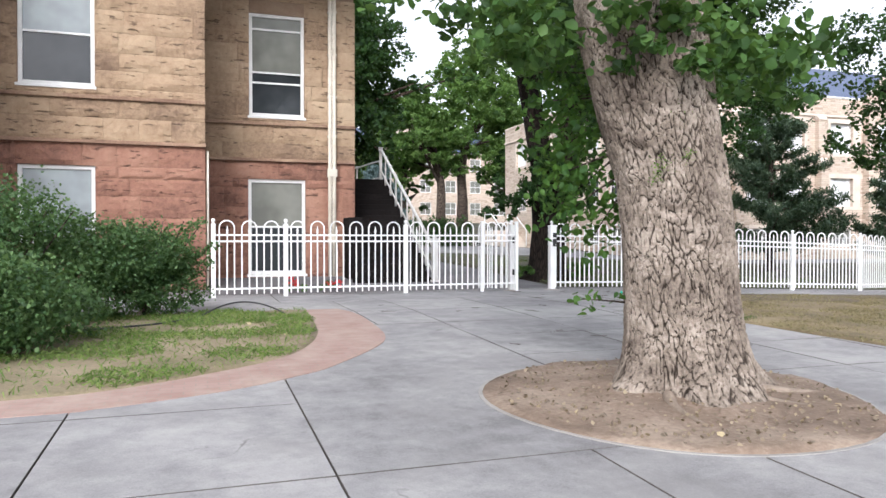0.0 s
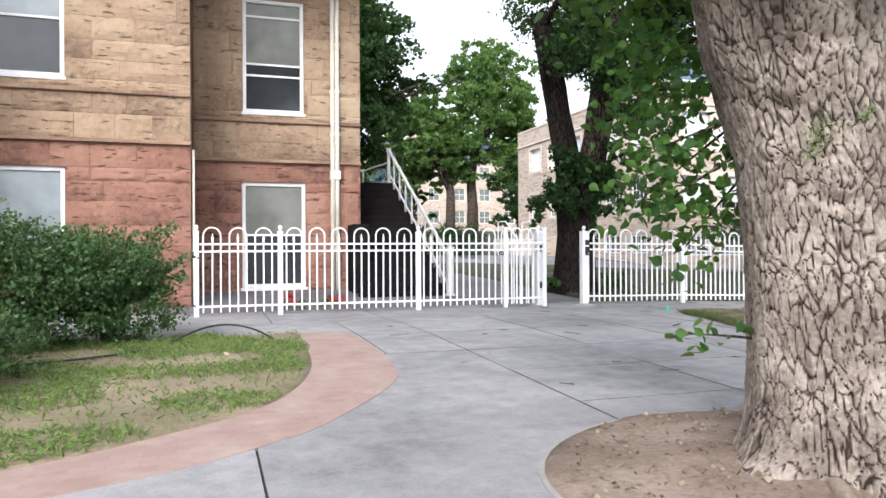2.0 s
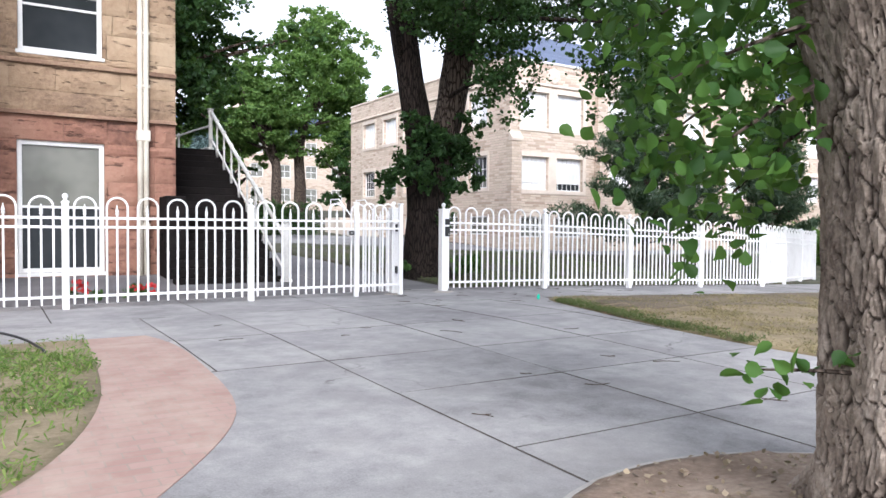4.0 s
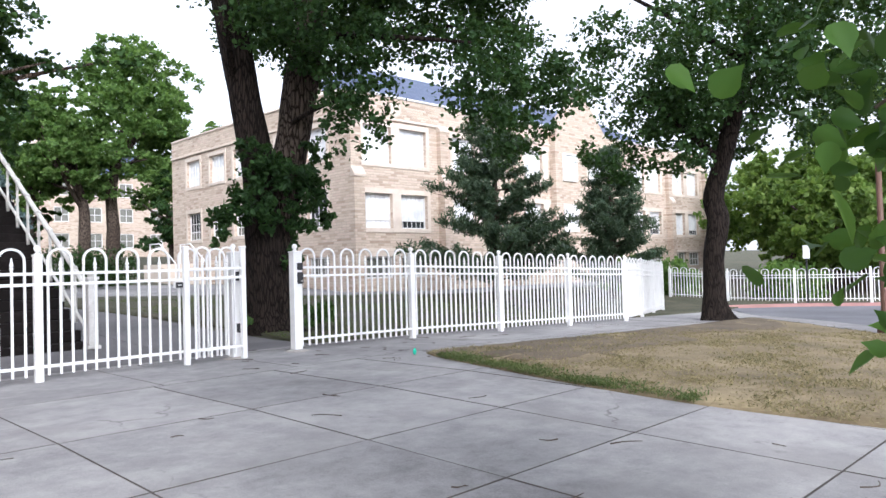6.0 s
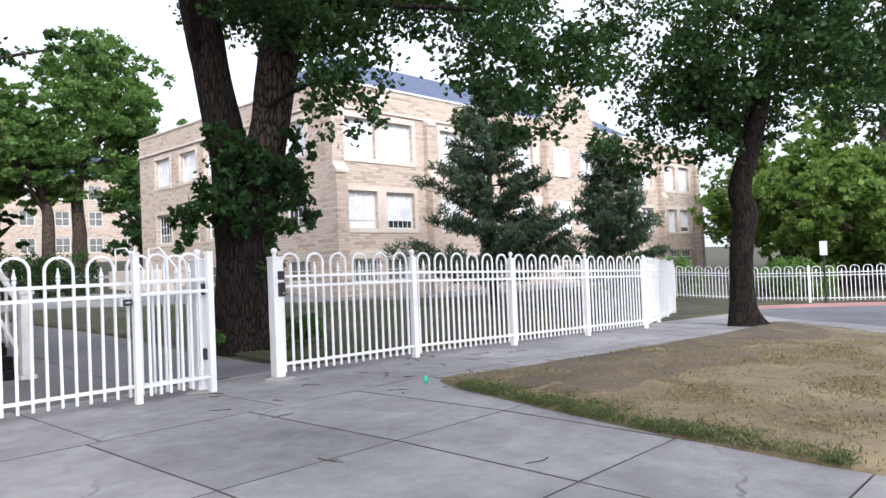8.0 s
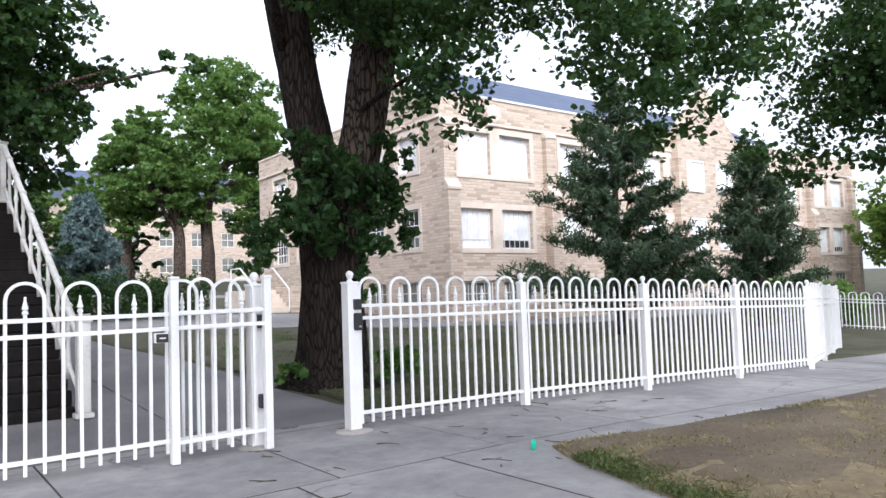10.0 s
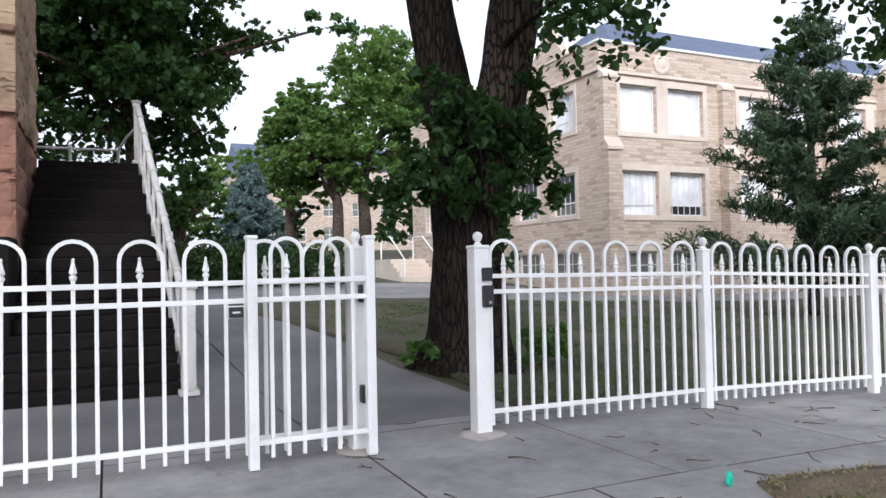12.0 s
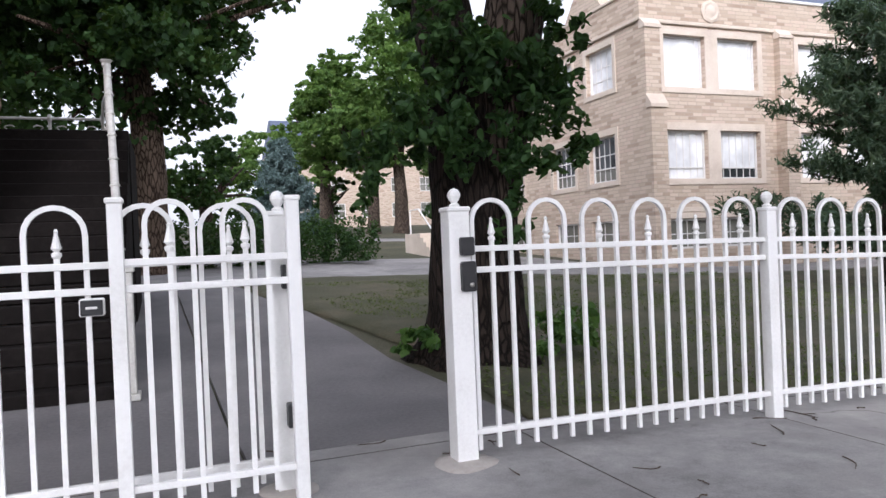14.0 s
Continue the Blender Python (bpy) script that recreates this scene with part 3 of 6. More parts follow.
POST, GATE_POST, FLAT_POST = post_mesh(0.09, 1.535), post_mesh(0.135, 1.555), post_mesh(0.07, 1.6, False)
FENCE_LABEL = "white painted steel fence panel with arched pickets and spear finials"


def fence_panel(a, b, arches, post=POST, label=FENCE_LABEL, name="fence_panel", end_post=None, group="white fence"):
    """One panel from post a to post b, on the slope; the post at a belongs to it."""
    (x0, y0), (x1, y1) = a, b
    z0, z1 = gz(x0, y0), gz(x1, y1)
    length = math.hypot(x1 - x0, y1 - y0)
    turn = math.degrees(math.atan2(y1 - y0, x1 - x0))
    th = thing(name, label, "fence", group, (x0, y0, z0), turn)
    if post:
        obj("post", post, None, th)
    if end_post:
        obj("post", end_post, None, th, at=pose(length, 0, z1 - z0))
    s = (length - 0.1) / (3 * arches + 0.1)
    arch, spear = picket_mesh("arch", s), SPEAR
    rise = (z1 - z0) / length
    for z in (0.18, 1.17, 1.3):
        bm = boxm(0.03, length - 0.03, -0.02, 0.02, z - 0.018, z + 0.018, 0.003)
        for v in bm.verts:
            v.co.z += v.co.x * rise
        part("rail", bm, WHITE_PAINT, th)
    for i in range(arches):
        x = 0.05 + s * (1.45 + 3 * i)
        obj("arched_picket", arch, None, th, at=pose(x, 0, x * rise + random.uniform(-0.003, 0.003)))
        obj("spear_picket", spear, None, th, at=pose(x, 0, x * rise + random.uniform(-0.003, 0.003), 0, random.uniform(-0.4, 0.4)))
    return th


SPEAR = picket_mesh("spear", 0.13)
FY = 14.0
LEFT = [0.21, 1.68, 4.33, 6.92]
fence_panel((LEFT[0], FY), (LEFT[1], FY), 3)
fence_panel((LEFT[1], FY), (LEFT[2], FY), 6)
fence_panel((LEFT[2], FY), (LEFT[3], FY), 6, end_post=GATE_POST)
RIGHT = [7.975, 10.43, 12.86, 15.27, 17.7]
fence_panel((RIGHT[0], FY), (RIGHT[1], FY), 6, GATE_POST)
for a, b in zip(RIGHT[1:], RIGHT[2:]):
    fence_panel((a, FY), (b, FY), 6)
FAR = [(17.7, 14.0), (19.8, 14.75), (21.7, 15.45), (23.5, 16.1)]
for a, b in zip(FAR, FAR[1:]):
    fence_panel(a, b, 5, end_post=POST if b == FAR[-1] else None)
EAST = [(29.2, 18.8), (29.2, 16.4), (29.4, 14.0), (30.1, 11.7), (31.1, 9.5), (32.3, 7.4), (33.7, 5.4), (35.3, 3.6)]
for a, b in zip(EAST, EAST[1:]):
    low_panel = fence_panel(a, b, 6, label="low white steel fence panel with arched pickets", group="white fence across the road")
    low_panel.matrix_basis = low_panel.matrix_basis @ Matrix.Diagonal((1, 1, 0.77, 1))

# open gate leaf, folded back against the fence
gate = thing("gate", "open white steel gate leaf folded back against the fence", "gate", "", (6.965, 13.82, 0.03), 180)
LEAF_W = 0.86
for x in (0.0, LEAF_W):
    obj("stile", FLAT_POST, None, gate, at=pose(x, 0, 0))
for z in (0.16, 1.15, 1.28):
    part("rail", boxm(0.02, LEAF_W - 0.02, -0.02, 0.02, z - 0.018, z + 0.018, 0.003), WHITE_PAINT, gate)
gs = 0.112
g_arch = picket_mesh("arch", gs)
for k in (0.245, 0.615):
    obj("arched_picket", g_arch, None, gate, at=pose(k, 0, -0.02))
    obj("spear_picket", SPEAR, None, gate, at=pose(k, 0, -0.02))
for z in (1.17, 0.42):
    part("hinge", boxm(-0.005, 0.055, -0.11, -0.036, z - 0.07, z + 0.06, 0.006), BLACK, gate, "black gate hinge")
bm = boxm(0.92, 1.03, -0.015, 0.05, 1.03, 1.115, 0.006)
strike = part("latch_plate", bm, FRAME_WHITE, gate, "pale latch plate on the free stile")
part("latch_strike", boxm(0.926, 1.024, 0.05, 0.066, 1.036, 1.109, 0.004), BLACK, strike, "black latch strike")
part("latch_bar", boxm(0.95, 1.0, 0.066, 0.072, 1.066, 1.078, 0.001), FRAME_WHITE, strike)

lock = thing("gate_lock", "black lock box on the white gate post", "lock", "", (7.975, 13.93, 0))
part("striker_box", boxm(-0.005, 0.085, -0.03, 0.03, 1.26, 1.37, 0.008), BLACK, lock)
body = part("lock_body", boxm(-0.005, 0.09, -0.035, 0.03, 1.045, 1.225, 0.01), BLACK, lock)
part("lock_knob", lathe(bmesh.new(), [(0.012, 0), (0.014, 0.012), (0.006, 0.016)], 10), plain("worn_steel", (0.45, 0.43, 0.4), 0.35, 0.9), body, "worn steel lock cylinder", pose(0.05, -0.035, 1.085, 90))
FOOT = surface("rough_cement", (0.3, 0.27, 0.25), (0.4, 0.37, 0.34), (0.48, 0.45, 0.42), 3.0, 25.0, 0.95, 0.6, 0.01)
for x, r in ((7.975, 0.2), (6.92, 0.17)):
    bm = lathe(bmesh.new(), [(r, -0.02), (r * 0.97, 0.008), (r * 0.7, 0.018), (0.09, 0.03)], 20)
    for v in bm.verts:
        k = 1 + 0.25 * noise.noise((v.co.x * 6, v.co.y * 6, x))
        v.co.x *= k
        v.co.y *= k
    tagged(part("post_footing", bm, FOOT, at=pose(x, 14, 0), smooth=True), "rough cement collar round the gate post", "footing", "post footings")


# ---- buildings ----
def wall_with_holes(bm, x0, x1, z0, z1, y0, y1, holes):
    """Boxes round the holes (x0, x1, z0, z1), front at y0."""
    xs = sorted({x0, x1, *[h[0] for h in holes], *[h[1] for h in holes]})
    zs = sorted({z0, z1, *[h[2] for h in holes], *[h[3] for h in holes]})
    inside = lambda x, z: any(h[0] < x < h[1] and h[2] < z < h[3] for h in holes)
    for zi in range(len(zs) - 1):
        i = 0
        while i < len(xs) - 1:
            if inside((xs[i] + xs[i + 1]) / 2, (zs[zi] + zs[zi + 1]) / 2):
                i += 1
                continue
            k = i
            while k + 1 < len(xs) - 1 and not inside((xs[k + 1] + xs[k + 2]) / 2, (zs[zi] + zs[zi + 1]) / 2):
                k += 1
            add_box(bm, xs[i], xs[k + 1], y0, y1, zs[zi], zs[zi + 1])
            i = k + 1
    return bm


def window(parent, m, w, h, glass, bars=(), rails=(), frame_w=0.09, sill=True, deep=0.12, label="", bar_w=0.022, paint=None):
    """A window in an opening w x h, local x along the wall, front towards -y, base at the opening's foot."""
    paint = paint or FRAME_WHITE
    bm = bmesh.new()
    f = frame_w
    for b in ((0, f, 0, h), (w - f, w, 0, h), (f, w - f, 0, f), (f, w - f, h - f, h)):
        add_box(bm, b[0], b[1], deep - 0.05, deep + 0.05, b[2], b[3], 0.006)
    win = part("window", bm, paint, parent, label, m)
    edges = [f] + [h * r for r in rails] + [h - f]
    panes = glass if isinstance(glass, (list, tuple)) else [glass] * (len(edges) - 1)
    for a, b, g in zip(edges, edges[1:], panes):
        part("pane", boxm(f, w - f, deep + 0.012, deep + 0.03, a, b), g, win)
    for r in rails:
        part("sash_rail", boxm(f, w - f, deep - 0.03, deep + 0.035, h * r - 0.025, h * r + 0.025, 0.004), paint, win)
    for kind, at, a, b in bars:
        if kind == "v":
            part("glazing_bar", boxm(w * at - bar_w / 2, w * at + bar_w / 2, deep - 0.005, deep + 0.02, h * a, h * b), paint, win)
        else:
            part("glazing_bar", boxm(w * a, w * b, deep - 0.008, deep + 0.02, h * at - bar_w / 2, h * at + bar_w / 2), paint, win)
    if sill:
        part("sill", boxm(-0.04, w + 0.04, -0.05, deep + 0.02, -0.07, 0.0, 0.008), paint, win)
    return win


def block_mesh(mat, seed):
    """A rock-faced stone, 1 x 1 on its face, pitched out from its edges."""
    nx, nz = 8, 5
    vs, fs = [], []
    for k in range(nz + 1):
        for i in range(nx + 1):
            u, w = i / nx, k / nz
            e = min(u * 3.5, (1 - u) * 3.5, w * 2.6, (1 - w) * 2.6, 1.0)
            d = e ** 0.6 * (0.55 + 0.5 * noise.noise((u * 3.3 + seed * 7, w * 2.3, seed * 1.7)) + 0.28 * noise.noise((u * 9 + seed, w * 6, seed * 3.1)))
            vs.append((u, -max(d, 0.0 if e < 0.01 else 0.12), w))
    n = nx + 1
    for k in range(nz):
        for i in range(nx):
            fs.append((k * n + i, k * n + i + 1, (k + 1) * n + i + 1, (k + 1) * n + i))
    rim = [i for i in range(n)] + [k * n + nx for k in range(1, nz + 1)] + [nz * n + i for i in range(nx - 1, -1, -1)] + [k * n for k in range(nz - 1, 0, -1)]
    base = len(vs)
    for i in rim:
        vs.append((vs[i][0], 1.0, vs[i][2]))
    m = len(rim)
    for i in range(m):
        fs.append((rim[i], base + i, base + (i + 1) % m, rim[(i + 1) % m]))
    me = pydata("stone", vs, fs)
    me.materials.append(mat)
    return me


RED_BLOCKS = [block_mesh(STONE_RED, k + 1) for k in range(7)]
TAN_BLOCKS = [block_mesh(STONE_TAN, k + 11) for k in range(7)]


def stone_face(parent, m, width, z0, z1, split, holes, courses):
    """Lay courses of rock-faced blocks on a wall face; local x along the wall, front towards -y."""
    z = z0
    while z < z1 - 0.05:
        h = min(random.choice(courses), z1 - z)
        if z < split < z + h:
            h = split - z
        cuts = sorted({v for hh in holes for v in (hh[2], hh[3]) if z + 0.06 < v < z + h - 0.06})
        if cuts:
            h = cuts[0] - z
        x = 0.0
        first = random.uniform(0.4, 1.0)
        while x < width - 0.01:
            w = first if x == 0 else random.uniform(0.6, 1.5)
            if width - x - w < 0.25:
                w = width - x
            spans = [(x, x + w)]
            for hh in holes:
                if hh[2] < z + h - 0.01 and hh[3] > z + 0.01:
                    nxt = []
                    for a, b in spans:
                        if b <= hh[0] or a >= hh[1]:
                            nxt.append((a, b))
                        else:
                            if a < hh[0] - 0.03:
                                nxt.append((a, hh[0]))
                            if b > hh[1] + 0.03:
                                nxt.append((hh[1], b))
                    spans = nxt
            for a, b in spans:
                ob = obj("stone", random.choice(RED_BLOCKS if z < split - 0.01 else TAN_BLOCKS), None, parent)
                depth = random.uniform(0.05, 0.09) if z < split else random.uniform(0.045, 0.08)
                ob.matrix_basis = m @ Matrix.LocRotScale((a + 0.003, 0, z + 0.003), None, (b - a - 0.006, depth, h - 0.006))
            x += w
        z += h


hall = thing("sandstone_hall", "old red and tan rock-faced sandstone hall with white windows", "building")
BAY_Y, WING_Y, SPLIT = 16.3, 18.9, 3.42
bay_holes = [(-3.84, -2.28, 1.2, 2.87), (-3.82, -2.28, 4.64, 7.15)]
bay_wall = part("bay_wall", wall_with_holes(bmesh.new(), -4.45, 0.05, -0.1, 9.0, BAY_Y + 0.04, BAY_Y + 0.5, bay_holes), MORTAR, hall)
part("bay_return", boxm(-0.35, 0.05, BAY_Y + 0.5, WING_Y + 0.6, -0.1, 9.0), MORTAR, hall)
wing_holes = [(1.22, 2.78, 0.25, 2.88), (1.25, 2.75, 4.62, 7.45)]
wing_wall = part("wing_wall", wall_with_holes(bmesh.new(), 0.05, 4.16, -0.1, 9.0, WING_Y + 0.04, WING_Y + 0.5, wing_holes), MORTAR, hall)
part("east_wall", boxm(3.8, 4.12, WING_Y + 0.5, 22.4, -0.1, 9.0), MORTAR, hall)
part("projecting_wall", boxm(-14, -4.5, 13.0, 16.8, -0.1, 9.0), MORTAR, hall)
part("back_wall", boxm(-14, 3.8, 22.0, 22.4, -0.1, 9.0), MORTAR, hall)
bm = bmesh.new()
rv = [bm.verts.new(p) for p in ((-14.5, 12.6, 9.0), (4.6, 15.8, 9.0), (4.6, 22.7, 9.0), (-14.5, 22.7, 9.0), (-10, 18.5, 11.5), (0.5, 19.2, 11.5))]
for q in ((0, 1, 5, 4), (1, 2, 5), (2, 3, 4, 5), (3, 0, 4), (3, 2, 1, 0)):
    bm.faces.new([rv[i] for i in q])
part("roof", bm, ROOF_BLUE, hall)
COURSES = [0.4, 0.46, 0.5, 0.54]
shift = lambda hs, x: [(a - x, b - x, c, d) for a, b, c, d in hs]
LEDGE = surface("weathered_ledge", (0.13, 0.075, 0.05), (0.27, 0.17, 0.115), (0.4, 0.29, 0.19), 1.2, 18.0, 0.92, 0.4, 0.01)
bm = boxm(-4.49, -4.35, 13.0, 16.25, 4.36, 4.45, 0.015)
part("string_course", bm, LEDGE, hall)
for x0, x1, y in ((-4.47, 0.09, BAY_Y), (0.1, 4.19, WING_Y)):
    bm = bmesh.new()
    v = [bm.verts.new(p) for p in ((x0, y - 0.13, SPLIT - 0.05), (x1, y - 0.13, SPLIT - 0.05), (x1, y + 0.04, SPLIT + 0.07), (x0, y + 0.04, SPLIT + 0.07), (x0, y + 0.04, SPLIT - 0.05), (x1, y + 0.04, SPLIT - 0.05))]
    for q in ((0, 1, 2, 3), (4, 5, 1, 0), (0, 3, 4), (1, 5, 2)):
        bm.faces.new([v[i] for i in q])
    part("water_table", bm, LEDGE, hall)
    part("string_course", boxm(x0, x1, y - 0.1, y + 0.04, 4.36, 4.45, 0.015), LEDGE, hall)
window(hall, pose(-3.84, BAY_Y, 1.2), 1.56, 1.67, GLASS_BLIND, label="white framed window with a pale blind")
window(hall, pose(-3.82, BAY_Y, 4.64), 1.54, 2.51, [GLASS_DARK, GLASS_BLIND], rails=(0.47,), label="white sash window, its lower pane dark")
window(hall, pose(1.22, WING_Y, 0.25), 1.56, 2.63, [GLASS_DARK, GLASS_GREY], rails=(0.5,), label="tall white framed window with a grey screen")
window(hall, pose(1.25, WING_Y, 4.62), 1.5, 2.83, [GLASS_DARK, GLASS_DARK, GLASS_GREY, GLASS_GREY], rails=(0.33, 0.43, 0.85), label="white sash window with a transom")
PIPE = surface("cream_pipe_paint", (0.5, 0.44, 0.36), (0.66, 0.6, 0.5), (0.74, 0.68, 0.58), 2.0, 20.0, 0.55, 0.2, 0.003)
spout = thing("downspout", "pair of cream painted pipes fixed to the stone wall", "pipe", "", (3.45, WING_Y - 0.12, 0))
for dx in (0.0, 0.118):
    part("pipe", sweep(bmesh.new(), [(dx, 0, 0.02), (dx, 0, 3.2), (dx, 0, 9.0)], 0.056, 12), PIPE, spout, smooth=True)
part("pipe_box", boxm(-0.07, 0.2, -0.07, 0.1, 2.98, 3.2, 0.01), PIPE, spout)
for z in (1.2, 4.1, 5.2, 6.4, 7.6):
    part("bracket", boxm(-0.06, 0.19, -0.05, 0.12, z, z + 0.05, 0.004), PIPE, spout)
spout3 = thing("downspout", "thin pale pipe running up the bay corner", "pipe", "", (0.13, BAY_Y + 0.1, 0))
part("pipe", sweep(bmesh.new(), [(0, 0, 0.0), (0, 0, 1.6), (0, 0, 3.3)], 0.03, 8), PIPE, spout3, smooth=True)

# outside staircase
stair = thing("staircase", "broad dark stone staircase, tree shade in its colour, rising beside the sandstone hall", "staircase")
N_STEP, RISE, GO, SY0 = 18, 0.178, 0.265, 17.05
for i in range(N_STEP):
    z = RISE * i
    part("step", boxm(4.22 if SY0 + GO * (i + 1) > WING_Y - 0.15 else 3.8, 5.92, SY0 + GO * i, SY0 + GO * (i + 1) + 0.02, z - (0.1 if i == 0 else 0.0), z + RISE - 0.001 * i, 0.012), STAIR_SHADED, stair)
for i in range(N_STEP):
    part("stringer", boxm(5.7, 5.9, SY0 + GO * i + 0.03, SY0 + GO * (i + 1) + 0.028, -0.1, RISE * i - 0.002), STAIR_SHADED, stair) if i else None
# Placed to fit the camera's view, where the foot of the hall looks dark.
part("cheek_wall", boxm(3.82, 4.215, 18.0, WING_Y - 0.13, -0.1, 1.82, 0.02), STAIR_SHADED, stair, "cheek wall against the hall in the same darkened stone")
TOPZ = N_STEP * RISE
Y1 = SY0 + GO * N_STEP
part("landing", boxm(4.2, 5.92, Y1 + 0.02, Y1 + 2.7, -0.1, TOPZ - 0.02, 0.01), STAIR_SHADED, stair)
part("landing_return", boxm(3.6, 4.19, 22.45, Y1 + 2.7, -0.1, TOPZ - 0.02, 0.01), STAIR_SHADED, stair)
RAIL_PAINT = surface("weathered_white_rail", (0.4, 0.38, 0.35), (0.6, 0.585, 0.55), (0.72, 0.71, 0.68), 3.0, 30.0, 0.55, 0.3, 0.004)
rail = thing("stair_railing", "weathered white cast iron stair railing", "railing", "", (5.86, 0, 0))
slope = RISE / GO


def newel(x, y, z, h, w=0.085):
    bm = boxm(x - w / 2 - 0.03, x + w / 2 + 0.03, y - w / 2 - 0.03, y + w / 2 + 0.03, z, z + 0.06, 0.008)
    add_box(bm, x - w / 2, x + w / 2, y - w / 2, y + w / 2, z + 0.06, z + h - 0.1, 0.008)
    add_box(bm, x - w / 2 - 0.018, x + w / 2 + 0.018, y - w / 2 - 0.018, y + w / 2 + 0.018, z + h - 0.1, z + h - 0.05, 0.006)
    lathe(bm, [(0.05, z + h - 0.05), (0.085, z + h - 0.015), (0.09, z + h)], 8, (x, y))
    return bm


part("newel_post", newel(0.12, SY0 - 0.08, 0.06, 1.24, 0.15), RAIL_PAINT, rail)
part("newel_post", newel(-0.21, Y1 - 0.05, TOPZ, 1.06), RAIL_PAINT, rail)
line = lambda y, up: (0.1 - 0.3 * (y - SY0) / (Y1 - SY0), y, (y - SY0) * slope + up)
for up, r in ((1.02, 0.045), (0.32, 0.026)):
    part("handrail" if up > 0.9 else "lower_rail", sweep(bmesh.new(), [line(y, up) for y in np.linspace(SY0, Y1 - 0.05, 8)], r, 10), RAIL_PAINT, rail, smooth=True)
for i in range(1, 9):
    y = SY0 + (Y1 - SY0) * i / 9
    p = line(y, 0)
    bm = lathe(bmesh.new(), [(0.03, p[2] + 0.12), (0.04, p[2] + 0.3), (0.03, p[2] + 0.36), (0.022, p[2] + 0.6), (0.04, p[2] + 0.66), (0.022, p[2] + 0.72), (0.03, p[2] + 1.02), (0.06, p[2] + 1.05), (0.03, p[2] + 1.09)], 8, (p[0], p[1]))
    part("baluster", bm, RAIL_PAINT, rail, smooth=True)
back = thing("landing_railing", "weathered white iron railing with scrolls round the stair landing", "railing")
BY = Y1 + 2.55
for z in (0.06, 0.62):
    part("rail", sweep(bmesh.new(), [(3.72, BY, TOPZ + z), (4.55, BY, TOPZ + z), (5.4, BY, TOPZ + z)], 0.026, 8), RAIL_PAINT, back)
    part("rail", sweep(bmesh.new(), [(5.4, BY, TOPZ + z), (5.52, Y1 + 1, TOPZ + z), (5.65, Y1, TOPZ + z)], 0.026, 8), RAIL_PAINT, back)
for x in (3.74, 4.55, 5.4):
    part("rail_post", lathe(bmesh.new(), [(0.04, TOPZ - 0.03), (0.04, TOPZ + 0.1), (0.028, TOPZ + 0.15), (0.028, TOPZ + 0.55), (0.045, TOPZ + 0.62), (0.03, TOPZ + 0.69)], 10, (x, BY)), RAIL_PAINT, back)
for x in (3.74, 4.55, 5.4):
    for s in (-1, 1):
        if 3.7 < x + s * 0.2 < 5.45:
            for zc, k in ((0.2, 1), (0.5, -1)):
                pts = [(x + s * (0.04 + 0.17 * (1 - q) * abs(math.cos(q * 5.2)) + 0.05), BY, TOPZ + zc + k * (0.1 - 0.11 * (1 - q) * math.sin(q * 5.2 + 0.6))) for q in np.linspace(0, 0.9, 12)]
                part("scroll", sweep(bmesh.new(), pts, 0.011, 6), RAIL_PAINT, back)

# pale stone academic building
acad = thing("stone_building", "three-storey pale stone building with white windows and a blue roof", "building")
FX, FYB, TOP = 19.6, 27.6, 8.55
front_holes, bays = [], []
x = 20.4
while x < 50:
    for a, b in ((0, 1.54), (2.02, 3.6)):
        if not 32.6 < x + a < 38.2:
            for z0, z1 in ((2.95, 4.42), (5.7, 7.27), (0.85, 1.75)):
                front_holes.append((x + a, x + b, z0, z1))
    bays.append(x)
    x += 5.3
for c in (33.8, 36.2):
    for z0, z1 in ((2.95, 4.42), (5.7, 7.27)):
        front_holes.append((c, c + 1.3, z0, z1))
part("front_wall", wall_with_holes(bmesh.new(), FX, 52, -0.3, TOP, FYB, FYB + 0.45, front_holes), CLAD, acad)
left_holes = []
LW = [29.0, 31.4, 35.2, 37.6, 40.2]
for y0 in LW:
    for z0, z1 in ((3.05, 4.5), (5.92, 7.3), (0.95, 1.8)):
        left_holes.append((43.5 - y0 - 1.5, 43.5 - y0, z0, z1))
bm = wall_with_holes(bmesh.new(), 0, 43.5 - FYB - 0.45, -0.3, TOP, 0, 0.45, left_holes)
part("west_wall", bm, CLAD, acad, at=pose(FX, 43.5, 0, 0, 0, -90))
part("back_wall", boxm(FX + 0.46, 52, 43.05, 43.5, 0.3, TOP), CLAD, acad)
part("east_wall", boxm(51.55, 52, FYB + 0.45, 43.05, -0.3, TOP), CLAD, acad)
part("flat_roof", boxm(FX + 0.5, 51.5, FYB + 0.5, 43, TOP - 0.5, TOP - 0.4), ROOF_BLUE, acad)
part("coping", boxm(FX - 0.05, 52, FYB - 0.06, FYB + 0.5, TOP, TOP + 0.1, 0.02), FRAME_WHITE, acad, "white metal coping")
part("coping", boxm(FX - 0.05, FX + 0.5, FYB + 0.51, 43.5, TOP, TOP + 0.1, 0.02), TRIM_STONE, acad)
part("cornice", boxm(FX - 0.06, 52, FYB - 0.09, FYB - 0.001, 7.55, 7.66, 0.02), TRIM_STONE, acad)
part("cornice", boxm(FX - 0.09, FX - 0.001, FYB - 0.09, 43.5, 7.6, 7.71, 0.02), TRIM_STONE, acad)
bm = bmesh.new()
